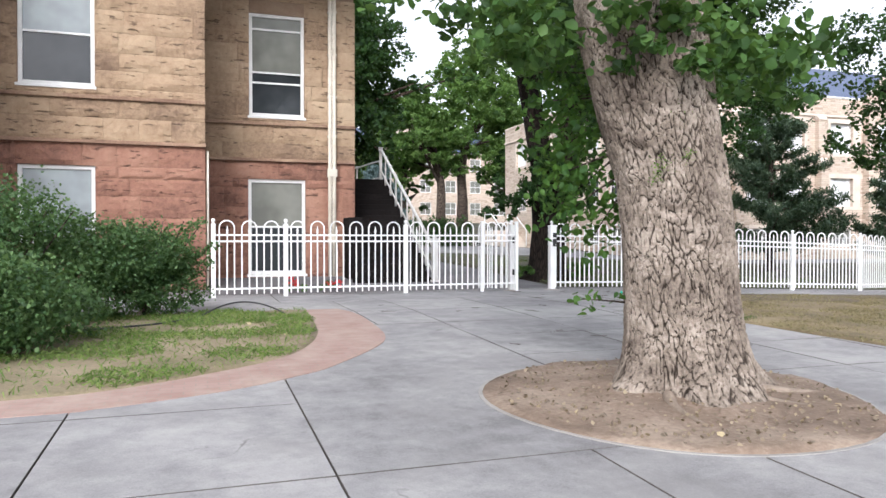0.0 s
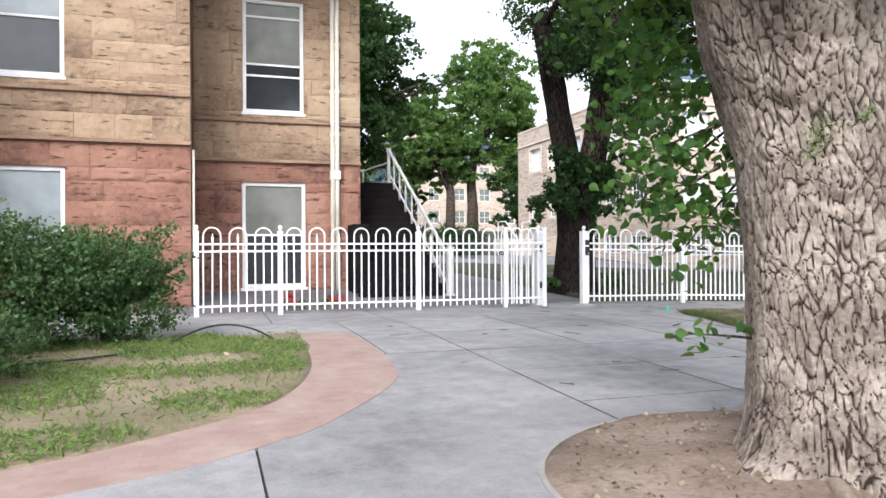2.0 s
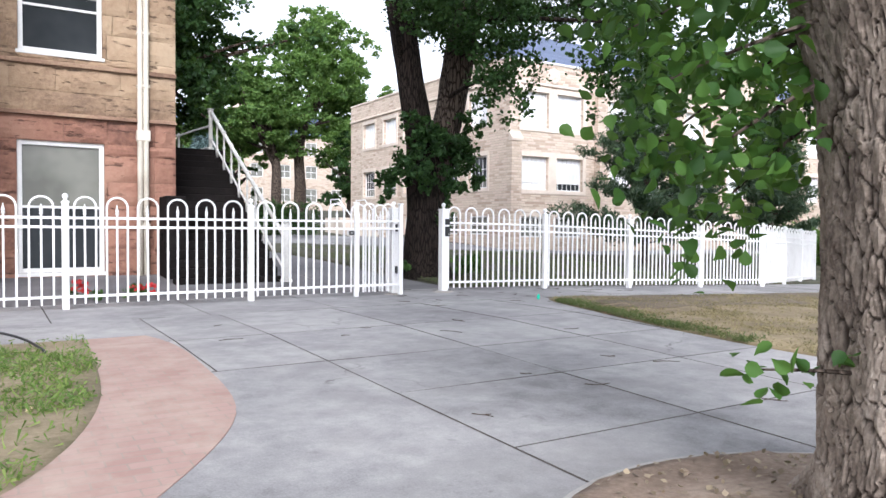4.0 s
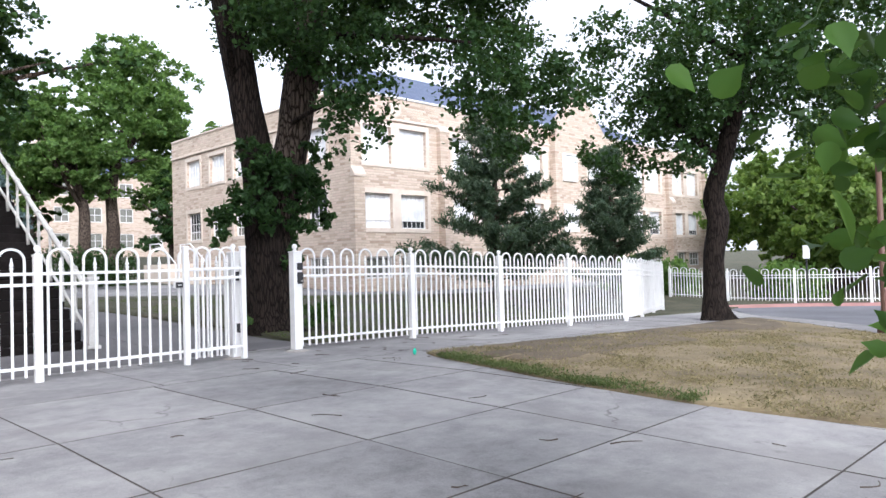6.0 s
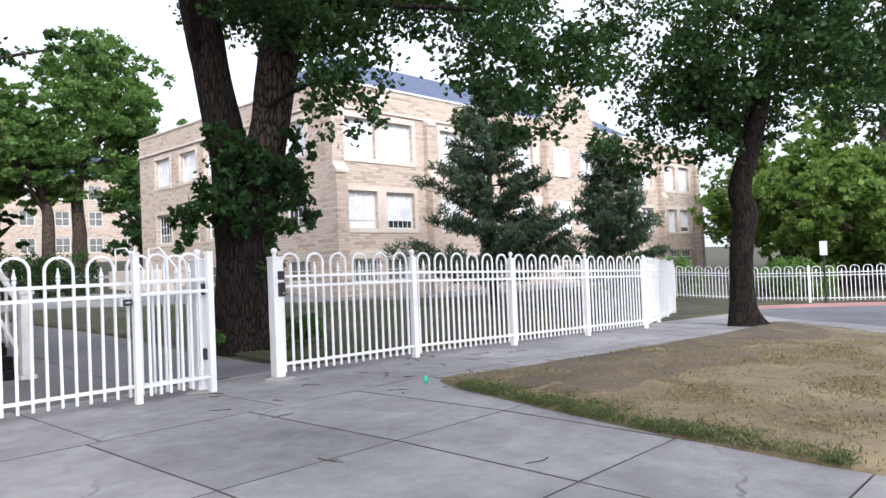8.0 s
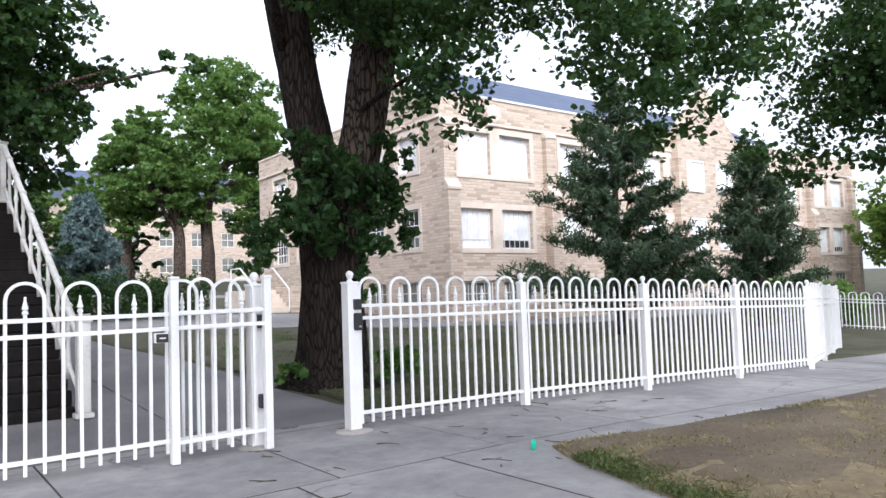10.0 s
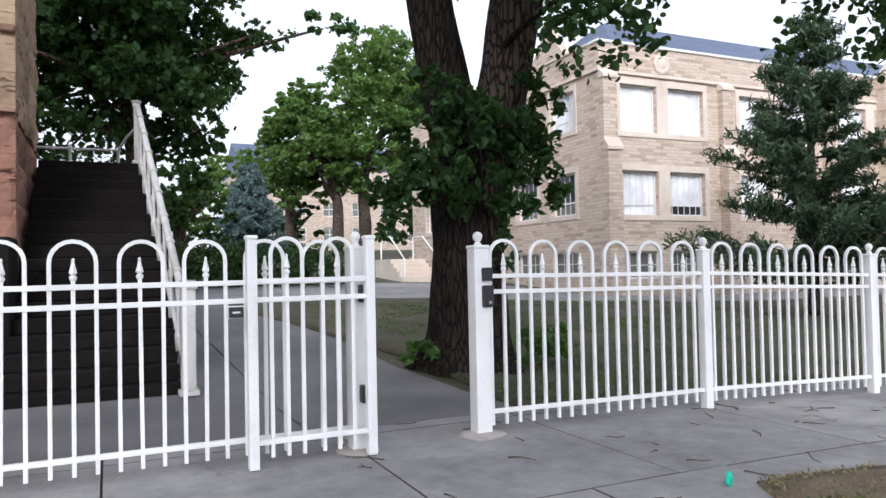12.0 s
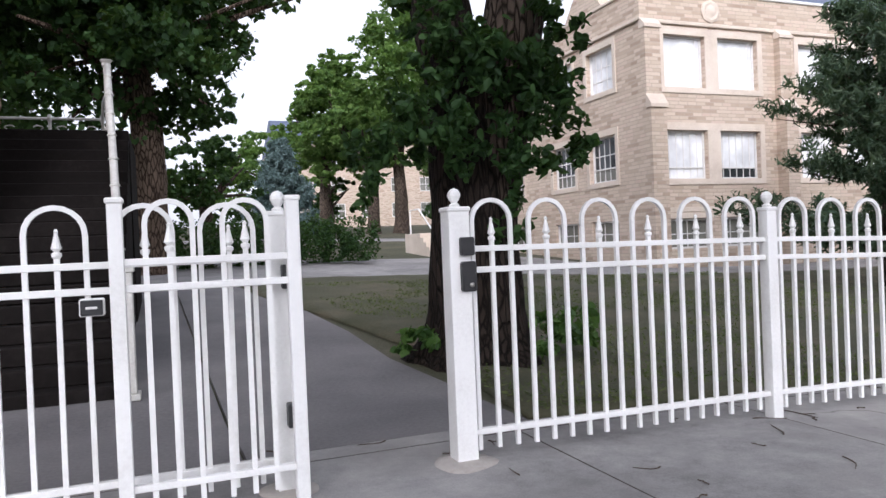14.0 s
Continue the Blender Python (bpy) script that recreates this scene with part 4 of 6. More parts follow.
rv = [bm.verts.new(p) for p in ((21.4, 28.6, TOP - 0.3), (51.4, 28.6, TOP - 0.3), (51.4, 42.5, TOP - 0.3), (21.4, 42.5, TOP - 0.3), (25.5, 35, 12.2), (48, 35, 12.2))]
for q in ((0, 1, 5, 4), (1, 2, 5), (2, 3, 4, 5), (3, 0, 4)):
    bm.faces.new([rv[i] for i in q])
part("pitched_roof", bm, ROOF_BLUE, acad, "blue slate roof")
# gable and buttresses
bm = bmesh.new()
for y0, y1 in ((27.2, 27.59),):
    pr = [(33.2, -0.3), (38.1, -0.3), (38.1, 8.6), (35.65, 11.0), (33.2, 8.6)]
    fr, bk = [bm.verts.new((a, y0, b)) for a, b in pr], [bm.verts.new((a, y1, b)) for a, b in pr]
    bm.faces.new(fr)
    for k in range(5):
        bm.faces.new((fr[k], bk[k], bk[(k + 1) % 5], fr[(k + 1) % 5]))
part("gable", bm, CLAD, acad)
for c in (33.8, 36.2):
    for z0 in (2.95, 5.7):
        window(acad, pose(c, 27.17, z0), 1.3, 1.5, CURTAIN, bars=[("v", 0.33, 0, 1), ("v", 0.66, 0, 1), ("h", 0.3, 0, 1)], deep=-0.02, sill=False)
bm = bmesh.new()
pr = [(0, 8.55), (2.4, 8.55), (1.2, 9.9)]
fr, bk = [bm.verts.new((FX - 0.02, 29.4 + a, b)) for a, b in pr], [bm.verts.new((FX + 0.4, 29.4 + a, b)) for a, b in pr]
bm.faces.new(fr)
bm.faces.new(bk[::-1])
for k in range(3):
    bm.faces.new((fr[k], bk[k], bk[(k + 1) % 3], fr[(k + 1) % 3]))
part("west_gable", bm, CLAD, acad)


def buttress(x0, x1, y1=FYB):
    bm = bmesh.new()
    for z0, z1, d in ((-0.3, 5.0, 0.42), (5.0, 7.35, 0.24)):
        add_box(bm, x0, x1, y1 - d, y1 - 0.002, z0, z1)
    part("buttress", bm, CLAD, acad)
    bm = bmesh.new()
    for z, d0, d1, h in ((5.0, 0.47, 0.24, 0.42), (7.35, 0.29, 0.02, 0.34)):
        bm = bmesh.new()
        v = [bm.verts.new(p) for p in ((x0 - 0.04, y1 - d0, z), (x1 + 0.04, y1 - d0, z), (x1 + 0.04, y1 - d0, z + 0.1), (x0 - 0.04, y1 - d0, z + 0.1), (x0 - 0.04, y1 - d1, z + h), (x1 + 0.04, y1 - d1, z + h), (x0 - 0.04, y1 - d1, z), (x1 + 0.04, y1 - d1, z))]
        for q in ((0, 1, 2, 3), (3, 2, 5, 4), (0, 3, 4, 6), (1, 7, 5, 2), (0, 6, 7, 1)):
            bm.faces.new([v[i] for i in q])
        part("weathering", bm, TRIM_STONE, acad)


buttress(FX - 0.02, 20.12)
for b in bays:
    if not 30 < b < 36:
        buttress(b + 4.3, b + 4.78)
up_bars = [("v", 0.86, 0, 1), ("h", 0.2, 0.86, 1), ("h", 0.4, 0.86, 1), ("h", 0.6, 0.86, 1), ("h", 0.8, 0.86, 1)]
low_bars = [("v", k / 6, 0.0, 1.0) for k in range(1, 6)] + [("h", 0.24, 0, 1)]
part("string_band", boxm(20.13, 24.68, FYB - 0.03, FYB - 0.001, 1.95, 2.1, 0.01), TRIM_STONE, acad)
for b in bays:
    if 31 < b < 36.5:
        continue
    for z0, z1 in ((2.95, 4.42), (5.7, 7.27)):
        bm = wall_with_holes(bmesh.new(), b - 0.18, b + 3.78, z0 - 0.17, z1 + 0.22, FYB - 0.035, FYB - 0.001, [(b, b + 1.54, z0, z1), (b + 2.02, b + 3.6, z0, z1)])
        part("window_surround", bm, TRIM_STONE, acad)
        for a, c in ((0, 1.54), (2.02, 3.6)):
            g = CURTAIN if z0 > 5 else [GLASS_DARK if a else CURTAIN, CURTAIN]
            window(acad, pose(b + a, FYB, z0), c - a, z1 - z0, g, bars=up_bars if z0 > 5 else low_bars, rails=() if z0 > 5 else (0.24,), frame_w=0.05, deep=0.2, sill=False)
    for a, c in ((0, 1.54), (2.02, 3.6)):
        window(acad, pose(b + a, FYB, 0.85), c - a, 0.9, GLASS_GREY, bars=[("v", k / 4, 0, 1) for k in (1, 2, 3)] + [("h", 0.5, 0, 1)], frame_w=0.06, deep=0.15, sill=False, bar_w=0.03)
        part("lintel", boxm(b + a - 0.15, b + c + 0.15, FYB - 0.04, FYB - 0.001, 1.76, 1.93, 0.01), TRIM_STONE, acad)
for y0 in LW:
    for z0, z1 in ((3.05, 4.5), (5.92, 7.3), (0.95, 1.8)):
        hh = z1 - z0
        m = pose(FX, y0 + 1.5, z0, 0, 0, -90)
        if z0 > 2:
            window(acad, m, 1.5, hh, CURTAIN if z0 > 5 else [GLASS_GREY, GLASS_DARK], bars=[("v", k / 5, 0, 1) for k in range(1, 5)] + [("h", 0.3, 0, 1), ("h", 0.6, 0, 1)], rails=() if z0 > 5 else (0.3,), frame_w=0.05, deep=0.18, sill=False, bar_w=0.03)
            bm = wall_with_holes(bmesh.new(), -0.15, 1.65, -0.15, hh + 0.2, -0.035, -0.001, [(0, 1.5, 0, hh)])
            part("window_surround", bm, TRIM_STONE, acad, at=m)
        else:
            window(acad, m, 1.5, hh, GLASS_GREY, bars=[("v", 0.33, 0, 1), ("v", 0.66, 0, 1), ("h", 0.5, 0, 1)], frame_w=0.06, deep=0.15, sill=False, bar_w=0.03)
crest = lathe(bmesh.new(), [(0.36, 0), (0.36, 0.04), (0.28, 0.07), (0.2, 0.05), (0.05, 0.09)], 8)
part("carved_emblem", crest, TRIM_STONE, acad, "weathered carved stone emblem", pose(22.2, FYB - 0.002, 8.05, 90))

# entrance steps by the west wall
entry = thing("entrance_steps", "low stone entrance steps with white handrails", "steps", "", (15.2, 34.0, gz(15.2, 34.0)))
for i in range(5):
    part("step", boxm(0, 1.5, 0.3 * i, 0.3 * (i + 1) + (1.5 if i == 4 else 0.02), -0.1, 0.17 * (i + 1), 0.01), TRIM_STONE, entry)
part("cheek_wall", boxm(1.52, 2.3, -0.1, 3.0, -0.1, 0.95, 0.02), CLAD, entry)
for x in (0.05, 1.45):
    part("handrail", sweep(bmesh.new(), [(x, -0.1, 0.0), (x, -0.1, 0.85), (x, 0.3, 1.1), (x, 1.4, 1.75), (x, 2.4, 1.75), (x, 2.4, 0.85)], 0.03, 8), WHITE_PAINT, entry)

# far campus building
far = thing("campus_building", "distant pale stone building with a gable and blue roof", "building")
NZ = gz(0, 92)
fh = []
x = 21.0
while x < 70:
    for z0 in (0.9, 3.9, 6.9):
        fh.append((x, x + 1.6, NZ + z0, NZ + z0 + 1.7))
    x += 3.6
part("front_wall", wall_with_holes(bmesh.new(), 19, 72, NZ - 0.2, NZ + 9.4, 92, 92.5, fh), CLAD, far)
part("west_wall", boxm(19, 19.5, 92.5, 108, NZ - 0.2, NZ + 9.4), CLAD, far)
bm = bmesh.new()
pr = [(23, NZ + 9.4), (31, NZ + 9.4), (27, NZ + 13.2)]
fr, bk = [bm.verts.new((a, 91.8, b)) for a, b in pr], [bm.verts.new((a, 108, b)) for a, b in pr]
bm.faces.new(fr)
for k in range(3):
    bm.faces.new((fr[k], bk[k], bk[(k + 1) % 3], fr[(k + 1) % 3]))
part("gable", bm, CLAD, far)
bm = bmesh.new()
rv = [bm.verts.new(p) for p in ((19, 91.9, NZ + 9.4), (72, 91.9, NZ + 9.4), (72, 108, NZ + 9.4), (19, 108, NZ + 9.4), (19, 100, NZ + 13.4), (72, 100, NZ + 13.4))]
for q in ((0, 1, 5, 4), (1, 2, 5), (2, 3, 4, 5), (3, 0, 4)):
    bm.faces.new([rv[i] for i in q])
part("roof", bm, ROOF_BLUE, far)
for h in fh:
    window(far, pose(h[0], 92, h[2]), 1.6, 1.7, GLASS_GREY, bars=[("v", 0.5, 0, 1), ("h", 0.5, 0, 1)], sill=False, bar_w=0.06)


# ---- plants ----
rng = np.random.default_rng(7)


def leaf_mesh(name, centres, size, mat, shape="leaf", up=0.5, stretch=1.7):
    """Many small folded leaves, one island each."""
    c = np.asarray(centres, dtype=float)
    n = len(c)
    d = rng.normal(size=(n, 3))
    d /= np.linalg.norm(d, axis=1)[:, None]
    nor = rng.normal(size=(n, 3)) + np.array([0, 0, up * 2])
    s = np.cross(d, nor)
    s /= np.linalg.norm(s, axis=1)[:, None] + 1e-9
    nn = np.cross(s, d)
    L = size * rng.uniform(0.65, 1.3, n)[:, None]
    W = L / stretch
    if shape == "leaf":
        loc = [(-0.5, 0, 0), (-0.15, 0.42, 0.1), (0.25, 0.33, 0.08), (0.5, 0, -0.05), (0.25, -0.33, 0.08), (-0.15, -0.42, 0.1)]
        faces = [(0, 3, 2, 1), (0, 5, 4, 3)]
    elif shape == "broad":
        loc = [(-0.5, 0, 0), (-0.44, 0.24, 0.05), (-0.22, 0.44, 0.1), (0.08, 0.4, 0.09), (0.3, 0.19, 0.04), (0.6, 0, -0.1), (0.3, -0.19, 0.04), (0.08, -0.4, 0.09), (-0.22, -0.44, 0.1), (-0.44, -0.24, 0.05)]
        faces = [(0, 5, 4, 3, 2, 1), (0, 9, 8, 7, 6, 5)]
    elif shape == "quad":
        loc = [(-0.5, 0, 0), (0, 0.5, 0.08), (0.5, 0, 0), (0, -0.5, 0.08)]
        faces = [(0, 1, 2, 3)]
    else:
        loc = [(-0.5, 0.06, 0), (-0.5, -0.06, 0), (0.5, 0, 0)]
        faces = [(0, 1, 2)]
    k = len(loc)
    v = np.empty((n, k, 3))
    for i, (a, b, e) in enumerate(loc):
        v[:, i] = c + d * L * a + s * W * b * 1.6 + nn * L * e
    fs = [np.arange(n)[:, None] * k + np.array(f)[None, :] for f in faces]
    me = bpy.data.meshes.new(name)
    polys = np.concatenate(fs)
    m = len(faces[0])
    me.vertices.add(n * k)
    me.vertices.foreach_set("co", v.reshape(-1))
    me.loops.add(polys.size)
    me.loops.foreach_set("vertex_index", polys.reshape(-1))
    me.polygons.add(len(polys))
    me.polygons.foreach_set("loop_start", np.arange(len(polys)) * m)
    me.update(calc_edges=True)
    me.validate()
    me.materials.append(mat)
    return me


def blob(centre, radii, n, hollow=0.35, low=-1.0):
    """n points in an uneven ellipsoid, gathered into twig-sized tufts."""
    tufts = max(6, n // 26)
    u = rng.normal(size=(tufts, 3))
    u /= np.linalg.norm(u, axis=1)[:, None]
    r = (hollow + (1 - hollow) * rng.uniform(0, 1, tufts) ** 0.6)[:, None]
    t = u * r
    t = t[t[:, 2] > low]
    pick = rng.integers(0, len(t), n)
    p = t[pick] + rng.normal(scale=0.13, size=(n, 3))
    return np.asarray(centre) + p * np.asarray(radii)


def trunk_mesh(pts, radii, sides=24, lump=0.06, flare=0.0, rings=4, lump_scale=1.6):
    """A tapered, lumpy trunk along pts."""
    cv = []
    P, R = [Vector(p) for p in pts], list(radii)
    for i in range(len(P) - 1):
        a, b, c, d = (P[max(i - 1, 0)], P[i], P[i + 1], P[min(i + 2, len(P) - 1)])
        for j in range(rings):
            t = j / rings
            q = 0.5 * ((2 * b) + (c - a) * t + (2 * a - 5 * b + 4 * c - d) * t * t + (3 * b - a - 3 * c + d) * t ** 3)
            cv.append((q, R[i] + (R[i + 1] - R[i]) * t))
    cv.append((P[-1], R[-1]))
    bm = bmesh.new()
    prev, u = None, None
    z0 = P[0].z
    for i, (p, r) in enumerate(cv):
        d = (cv[min(i + 1, len(cv) - 1)][0] - cv[max(i - 1, 0)][0]).normalized()
        if u is None:
            u = d.cross(Vector((0.2, 1, 0.1))).normalized()
        u = (u - d * u.dot(d)).normalized()
        v = d.cross(u)
        row = []
        for k in range(sides):
            a = 2 * math.pi * k / sides
            q = u * math.cos(a) + v * math.sin(a)
            f = 1 + lump * noise.noise((q.x * lump_scale + p.x, q.y * lump_scale + p.y, p.z * 1.1)) * 2
            if flare:
                f += flare * math.exp(-(p.z - z0) / 0.28) * (0.75 + 0.5 * math.cos(3 * a + 0.6) + 0.35 * math.cos(5 * a + 2))
            row.append(bm.verts.new(p + q * r * f))
        if prev:
            for k in range(sides):
                bm.faces.new((prev[k], prev[(k + 1) % sides], row[(k + 1) % sides], row[k]))
        prev = row
    bm.faces.new(prev)
    return bm


def limb(p0, p1, r0, r1, sag=0.0, sides=7):
    p0, p1 = Vector(p0), Vector(p1)
    mid = p0.lerp(p1, 0.45) + Vector((random.uniform(-0.2, 0.2), random.uniform(-0.2, 0.2), 0.15 + sag)) * (p1 - p0).length * 0.25
    pts = [p0.lerp(mid, k) .lerp(mid.lerp(p1, k), k) for k in np.linspace(0, 1, 7)]
    return sweep(bmesh.new(), pts, [r0 + (r1 - r0) * k for k in np.linspace(0, 1, 7)], sides)


def tree(name, label, base, trunk_bm, limbs, clusters, leaf, size, bark, shape="leaf", group="", sprout=None, trunk_smooth=True):
    """limbs: (from, to, r0, r1); clusters: (centre, radii, leaves), all in the world."""
    th = thing(name, label, "tree", group, base)
    inv = Matrix.Translation(Vector(base)).inverted()
    t = part("trunk", trunk_bm, bark, th, at=inv, smooth=trunk_smooth)
    for a, b, r0, r1 in limbs:
        part("limb", limb(a, b, r0, r1), bark, th, at=inv, smooth=True)
    pts = np.concatenate([blob(c, r, n) for c, r, n in clusters])
    tagged(obj("crown", leaf_mesh("crown", pts, size, leaf, shape), None, th, at=inv), kind="stuff")
    if sprout:
        pts = np.concatenate([blob(c, r, n, 0.15) for c, r, n in sprout[0]])
        tagged(obj("foliage", leaf_mesh("foliage", pts, sprout[2], sprout[1], "broad", 0.25, 2.3), None, th, at=inv), kind="stuff")
    return th


def crown_clusters(centre, radii, count, n, size=(0.9, 1.5), low=-0.6):
    out = []
    for _ in range(count):
        u = rng.normal(size=3)
        u /= np.linalg.norm(u)
        if u[2] < low:
            u[2] = -u[2]
        k = rng.uniform(0.45, 1.0)
        c = np.asarray(centre) + u * np.asarray(radii) * k
        s = rng.uniform(*size)
        out.append((c, (s, s, s * 0.7), n))
    return out


# the old tree in its pit: bark modelled as real plates, fissures also painted dark
def big_trunk():
    na, nz_ = 380, 400
    H = 4.8
    path = [(0.0, (4.12, 3.76), 0.6), (0.25, (4.11, 3.77), 0.55), (0.6, (4.08, 3.79), 0.495), (1.2, (4.01, 3.79), 0.472), (1.9, (3.91, 3.8), 0.455), (2.2, (3.85, 3.82), 0.472), (2.6, (3.77, 3.84), 0.505), (3.2, (3.66, 3.86), 0.53), (4.8, (3.46, 3.9), 0.48)]
    zs = np.array([p[0] for p in path])
    cx, cy, rr = (np.array([p[1][0] for p in path]), np.array([p[1][1] for p in path]), np.array([p[2] for p in path]))
    vs, crack = [], []
    knots = [(2.25, 3.75, 0.14, 0.06), (1.75, 4.1, 0.18, 0.07), (1.95, 3.4, 0.1, 0.04), (2.6, 4.3, 0.18, 0.07), (1.45, 4.55, 0.16, 0.05)]
    for i in range(nz_ + 1):
        z = H * i / nz_
        x0, y0, r0 = np.interp(z, zs, cx), np.interp(z, zs, cy), np.interp(z, zs, rr)
        for k in range(na):
            a = 2 * math.pi * k / na
            ca, sa = math.cos(a), math.sin(a)
            f = r0 * (1 + 0.05 * noise.noise((ca * 1.5, sa * 1.5, z * 0.8)) * 2)
            f += 0.34 * math.exp(-z / 0.2) * max(0.0, 0.45 + 0.5 * math.cos(4 * a + 0.5) + 0.3 * math.cos(7 * a + 2))
            for kz, ka, kr, kh in knots:
                da = (a - ka + math.pi) % (2 * math.pi) - math.pi
                q = ((z - kz) ** 2 + (da * r0) ** 2) / kr ** 2
                if q < 4:
                    f += kh * math.exp(-q * 1.6) * (1 + 0.5 * math.cos(q * 6))
            w = noise.noise((ca * 5, sa * 5, z * 4)) * 0.7
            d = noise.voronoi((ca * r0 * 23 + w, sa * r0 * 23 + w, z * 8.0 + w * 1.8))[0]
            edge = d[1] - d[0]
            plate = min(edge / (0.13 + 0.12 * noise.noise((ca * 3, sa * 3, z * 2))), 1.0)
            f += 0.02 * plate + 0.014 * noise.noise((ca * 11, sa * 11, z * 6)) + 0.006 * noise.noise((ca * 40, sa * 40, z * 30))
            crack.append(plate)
            vs.append((x0 + ca * f, y0 + sa * f, z - 0.2))
    idx = np.arange((nz_ + 1) * na).reshape(nz_ + 1, na)
    a, b, c, d = idx[:-1], np.roll(idx, -1, 1)[:-1], np.roll(idx, -1, 1)[1:], idx[1:]
    faces = np.stack([a, b, c, d], -1).reshape(-1, 4)
    me = bpy.data.meshes.new("trunk")
    me.from_pydata(vs, [], faces.tolist())
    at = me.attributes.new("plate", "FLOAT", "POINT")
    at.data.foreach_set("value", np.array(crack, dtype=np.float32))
    me.update()
    return me


def plate_bark():
    m, t, p = nodes_of("old_plated_bark")
    v = place(t)
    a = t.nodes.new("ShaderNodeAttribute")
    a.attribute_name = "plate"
    n, n2 = noise_tex(t, v, 26.0, 6.0, 0.7), noise_tex(t, v, 2.6, 5.0, 0.65)
    f = math_node(t, "ADD", math_node(t, "MULTIPLY", n, 0.4), math_node(t, "MULTIPLY", n2, 0.6))
    face = ramp(t, f, [(0.38, (0.105, 0.082, 0.066)), (0.5, (0.225, 0.184, 0.148)), (0.61, (0.38, 0.322, 0.268))])
    # Fissures painted dark: bark tone and crack shade share one colour.
    fissure_shade = ramp(t, a.outputs["Fac"], [(0.14, (0, 0, 0)), (0.78, (1, 1, 1))])
    t.links.new(mix_rgb(t, fissure_shade, (0.034, 0.025, 0.019), face), p.inputs["Base Color"])
    p.inputs["Roughness"].default_value, p.inputs["Specular IOR Level"].default_value = 0.95, 0.2
    bump(t, p, n, 0.6, 0.012)
    return m


old = thing("old_tree", "massive old tree with pale plated bark standing in a soil pit", "tree", "", (4.06, 3.82, -0.16))
inv = Matrix.Translation((4.06, 3.82, -0.16)).inverted()
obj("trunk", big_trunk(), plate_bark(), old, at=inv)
for a, b, r0, r1 in (((3.5, 3.9, 4.4), (2.0, 5.4, 6.6), 0.28, 0.08), ((3.5, 3.9, 4.4), (5.6, 5.0, 6.8), 0.28, 0.08), ((3.5, 3.9, 4.4), (3.4, 1.6, 6.9), 0.26, 0.08), ((3.5, 3.9, 4.3), (3.9, 6.6, 6.2), 0.24, 0.07), ((3.5, 3.9, 4.5), (1.2, 2.6, 7.0), 0.24, 0.07)):
    part("limb", limb(a, b, r0, r1, sides=10), BARK_GREY, old, at=inv, smooth=True)
# low twigs with large leaves beside the trunk
TWIGS = [((3.55, 4.05, 2.2), (3.0, 4.5, 2.2)), ((3.55, 4.05, 2.0), (3.05, 4.5, 1.75)), ((3.6, 4.05, 1.8), (3.2, 4.5, 1.4)), ((3.55, 4.1, 2.5), (2.9, 4.6, 2.5)), ((3.65, 4.2, 2.3), (3.3, 4.9, 2.1)), ((3.65, 4.2, 2.0), (3.35, 4.8, 1.55)),
         ((3.68, 3.98, 0.62), (3.2, 4.15, 0.66)), ((3.7, 4.25, 2.6), (3.4, 4.9, 2.6)), ((3.75, 4.2, 1.7), (3.7, 4.8, 1.2)), ((3.95, 4.25, 1.95), (4.2, 4.75, 2.0)), ((3.6, 4.15, 2.7), (3.1, 4.8, 2.85))]
low = []
for a, b in TWIGS:
    part("twig", limb(a, b, 0.012, 0.004, sides=5), BARK_GREY, old, at=inv)
    n = 120 if b[2] > 1.0 else 22
    q = rng.uniform(0.3, 1.15, n)[:, None]
    low.append(np.asarray(a) * (1 - q) + np.asarray(b) * q + rng.normal(scale=0.12 if b[2] > 1.0 else 0.05, size=(n, 3)))
tagged(obj("foliage", leaf_mesh("foliage", np.concatenate(low), 0.074, LEAF_NEAR, "broad", up=0.5, stretch=1.7), None, old, "bright green young leaves", at=inv), kind="stuff")
tuft = np.concatenate([np.array((3.92 + 0.49 * math.cos(q), 3.8 + 0.49 * math.sin(q), z)) + rng.normal(scale=s, size=(n, 3)) for q, z, s, n in ((3.95, 1.82, 0.045, 90), (3.85, 1.72, 0.03, 50), (4.35, 1.9, 0.035, 50), (4.2, 2.25, 0.05, 60), (3.7, 2.5, 0.04, 40))])
tagged(obj("moss", leaf_mesh("moss", tuft, 0.02, GRASS), None, old, "yellow-green shoots on the bark", at=inv), kind="stuff")
# High crown is mostly out of view, sized and placed to shade the plaza.
cl = crown_clusters((4.4, 4.2, 8.3), (6.0, 6.0, 2.3), 84, 540, (1.0, 1.7), -0.4)
cl += [((3.6, 3.4, 2.75), (0.7, 0.55, 0.3), 420), ((2.8, 3.8, 3.0), (0.75, 0.65, 0.38), 420), ((4.4, 3.5, 2.75), (0.7, 0.6, 0.35), 420), ((2.2, 4.4, 3.4), (0.9, 0.8, 0.5), 420), ((3.2, 5.0, 3.2), (0.8, 0.7, 0.5), 420), ((4.9, 4.6, 3.2), (0.8, 0.8, 0.5), 420), ((5.3, 4.0, 2.9), (0.7, 0.6, 0.4), 350), ((3.0, 3.2, 3.1), (0.8, 0.5, 0.4), 380)]
tagged(obj("crown", leaf_mesh("crown", np.concatenate([blob(c, r, n) for c, r, n in cl]), 0.105, LEAF, up=0.6), None, old, at=inv), kind="stuff")

# twin-stemmed tree inside the gate
G0 = Vector((9.55, 17.3, gz(9.55, 17.3)))
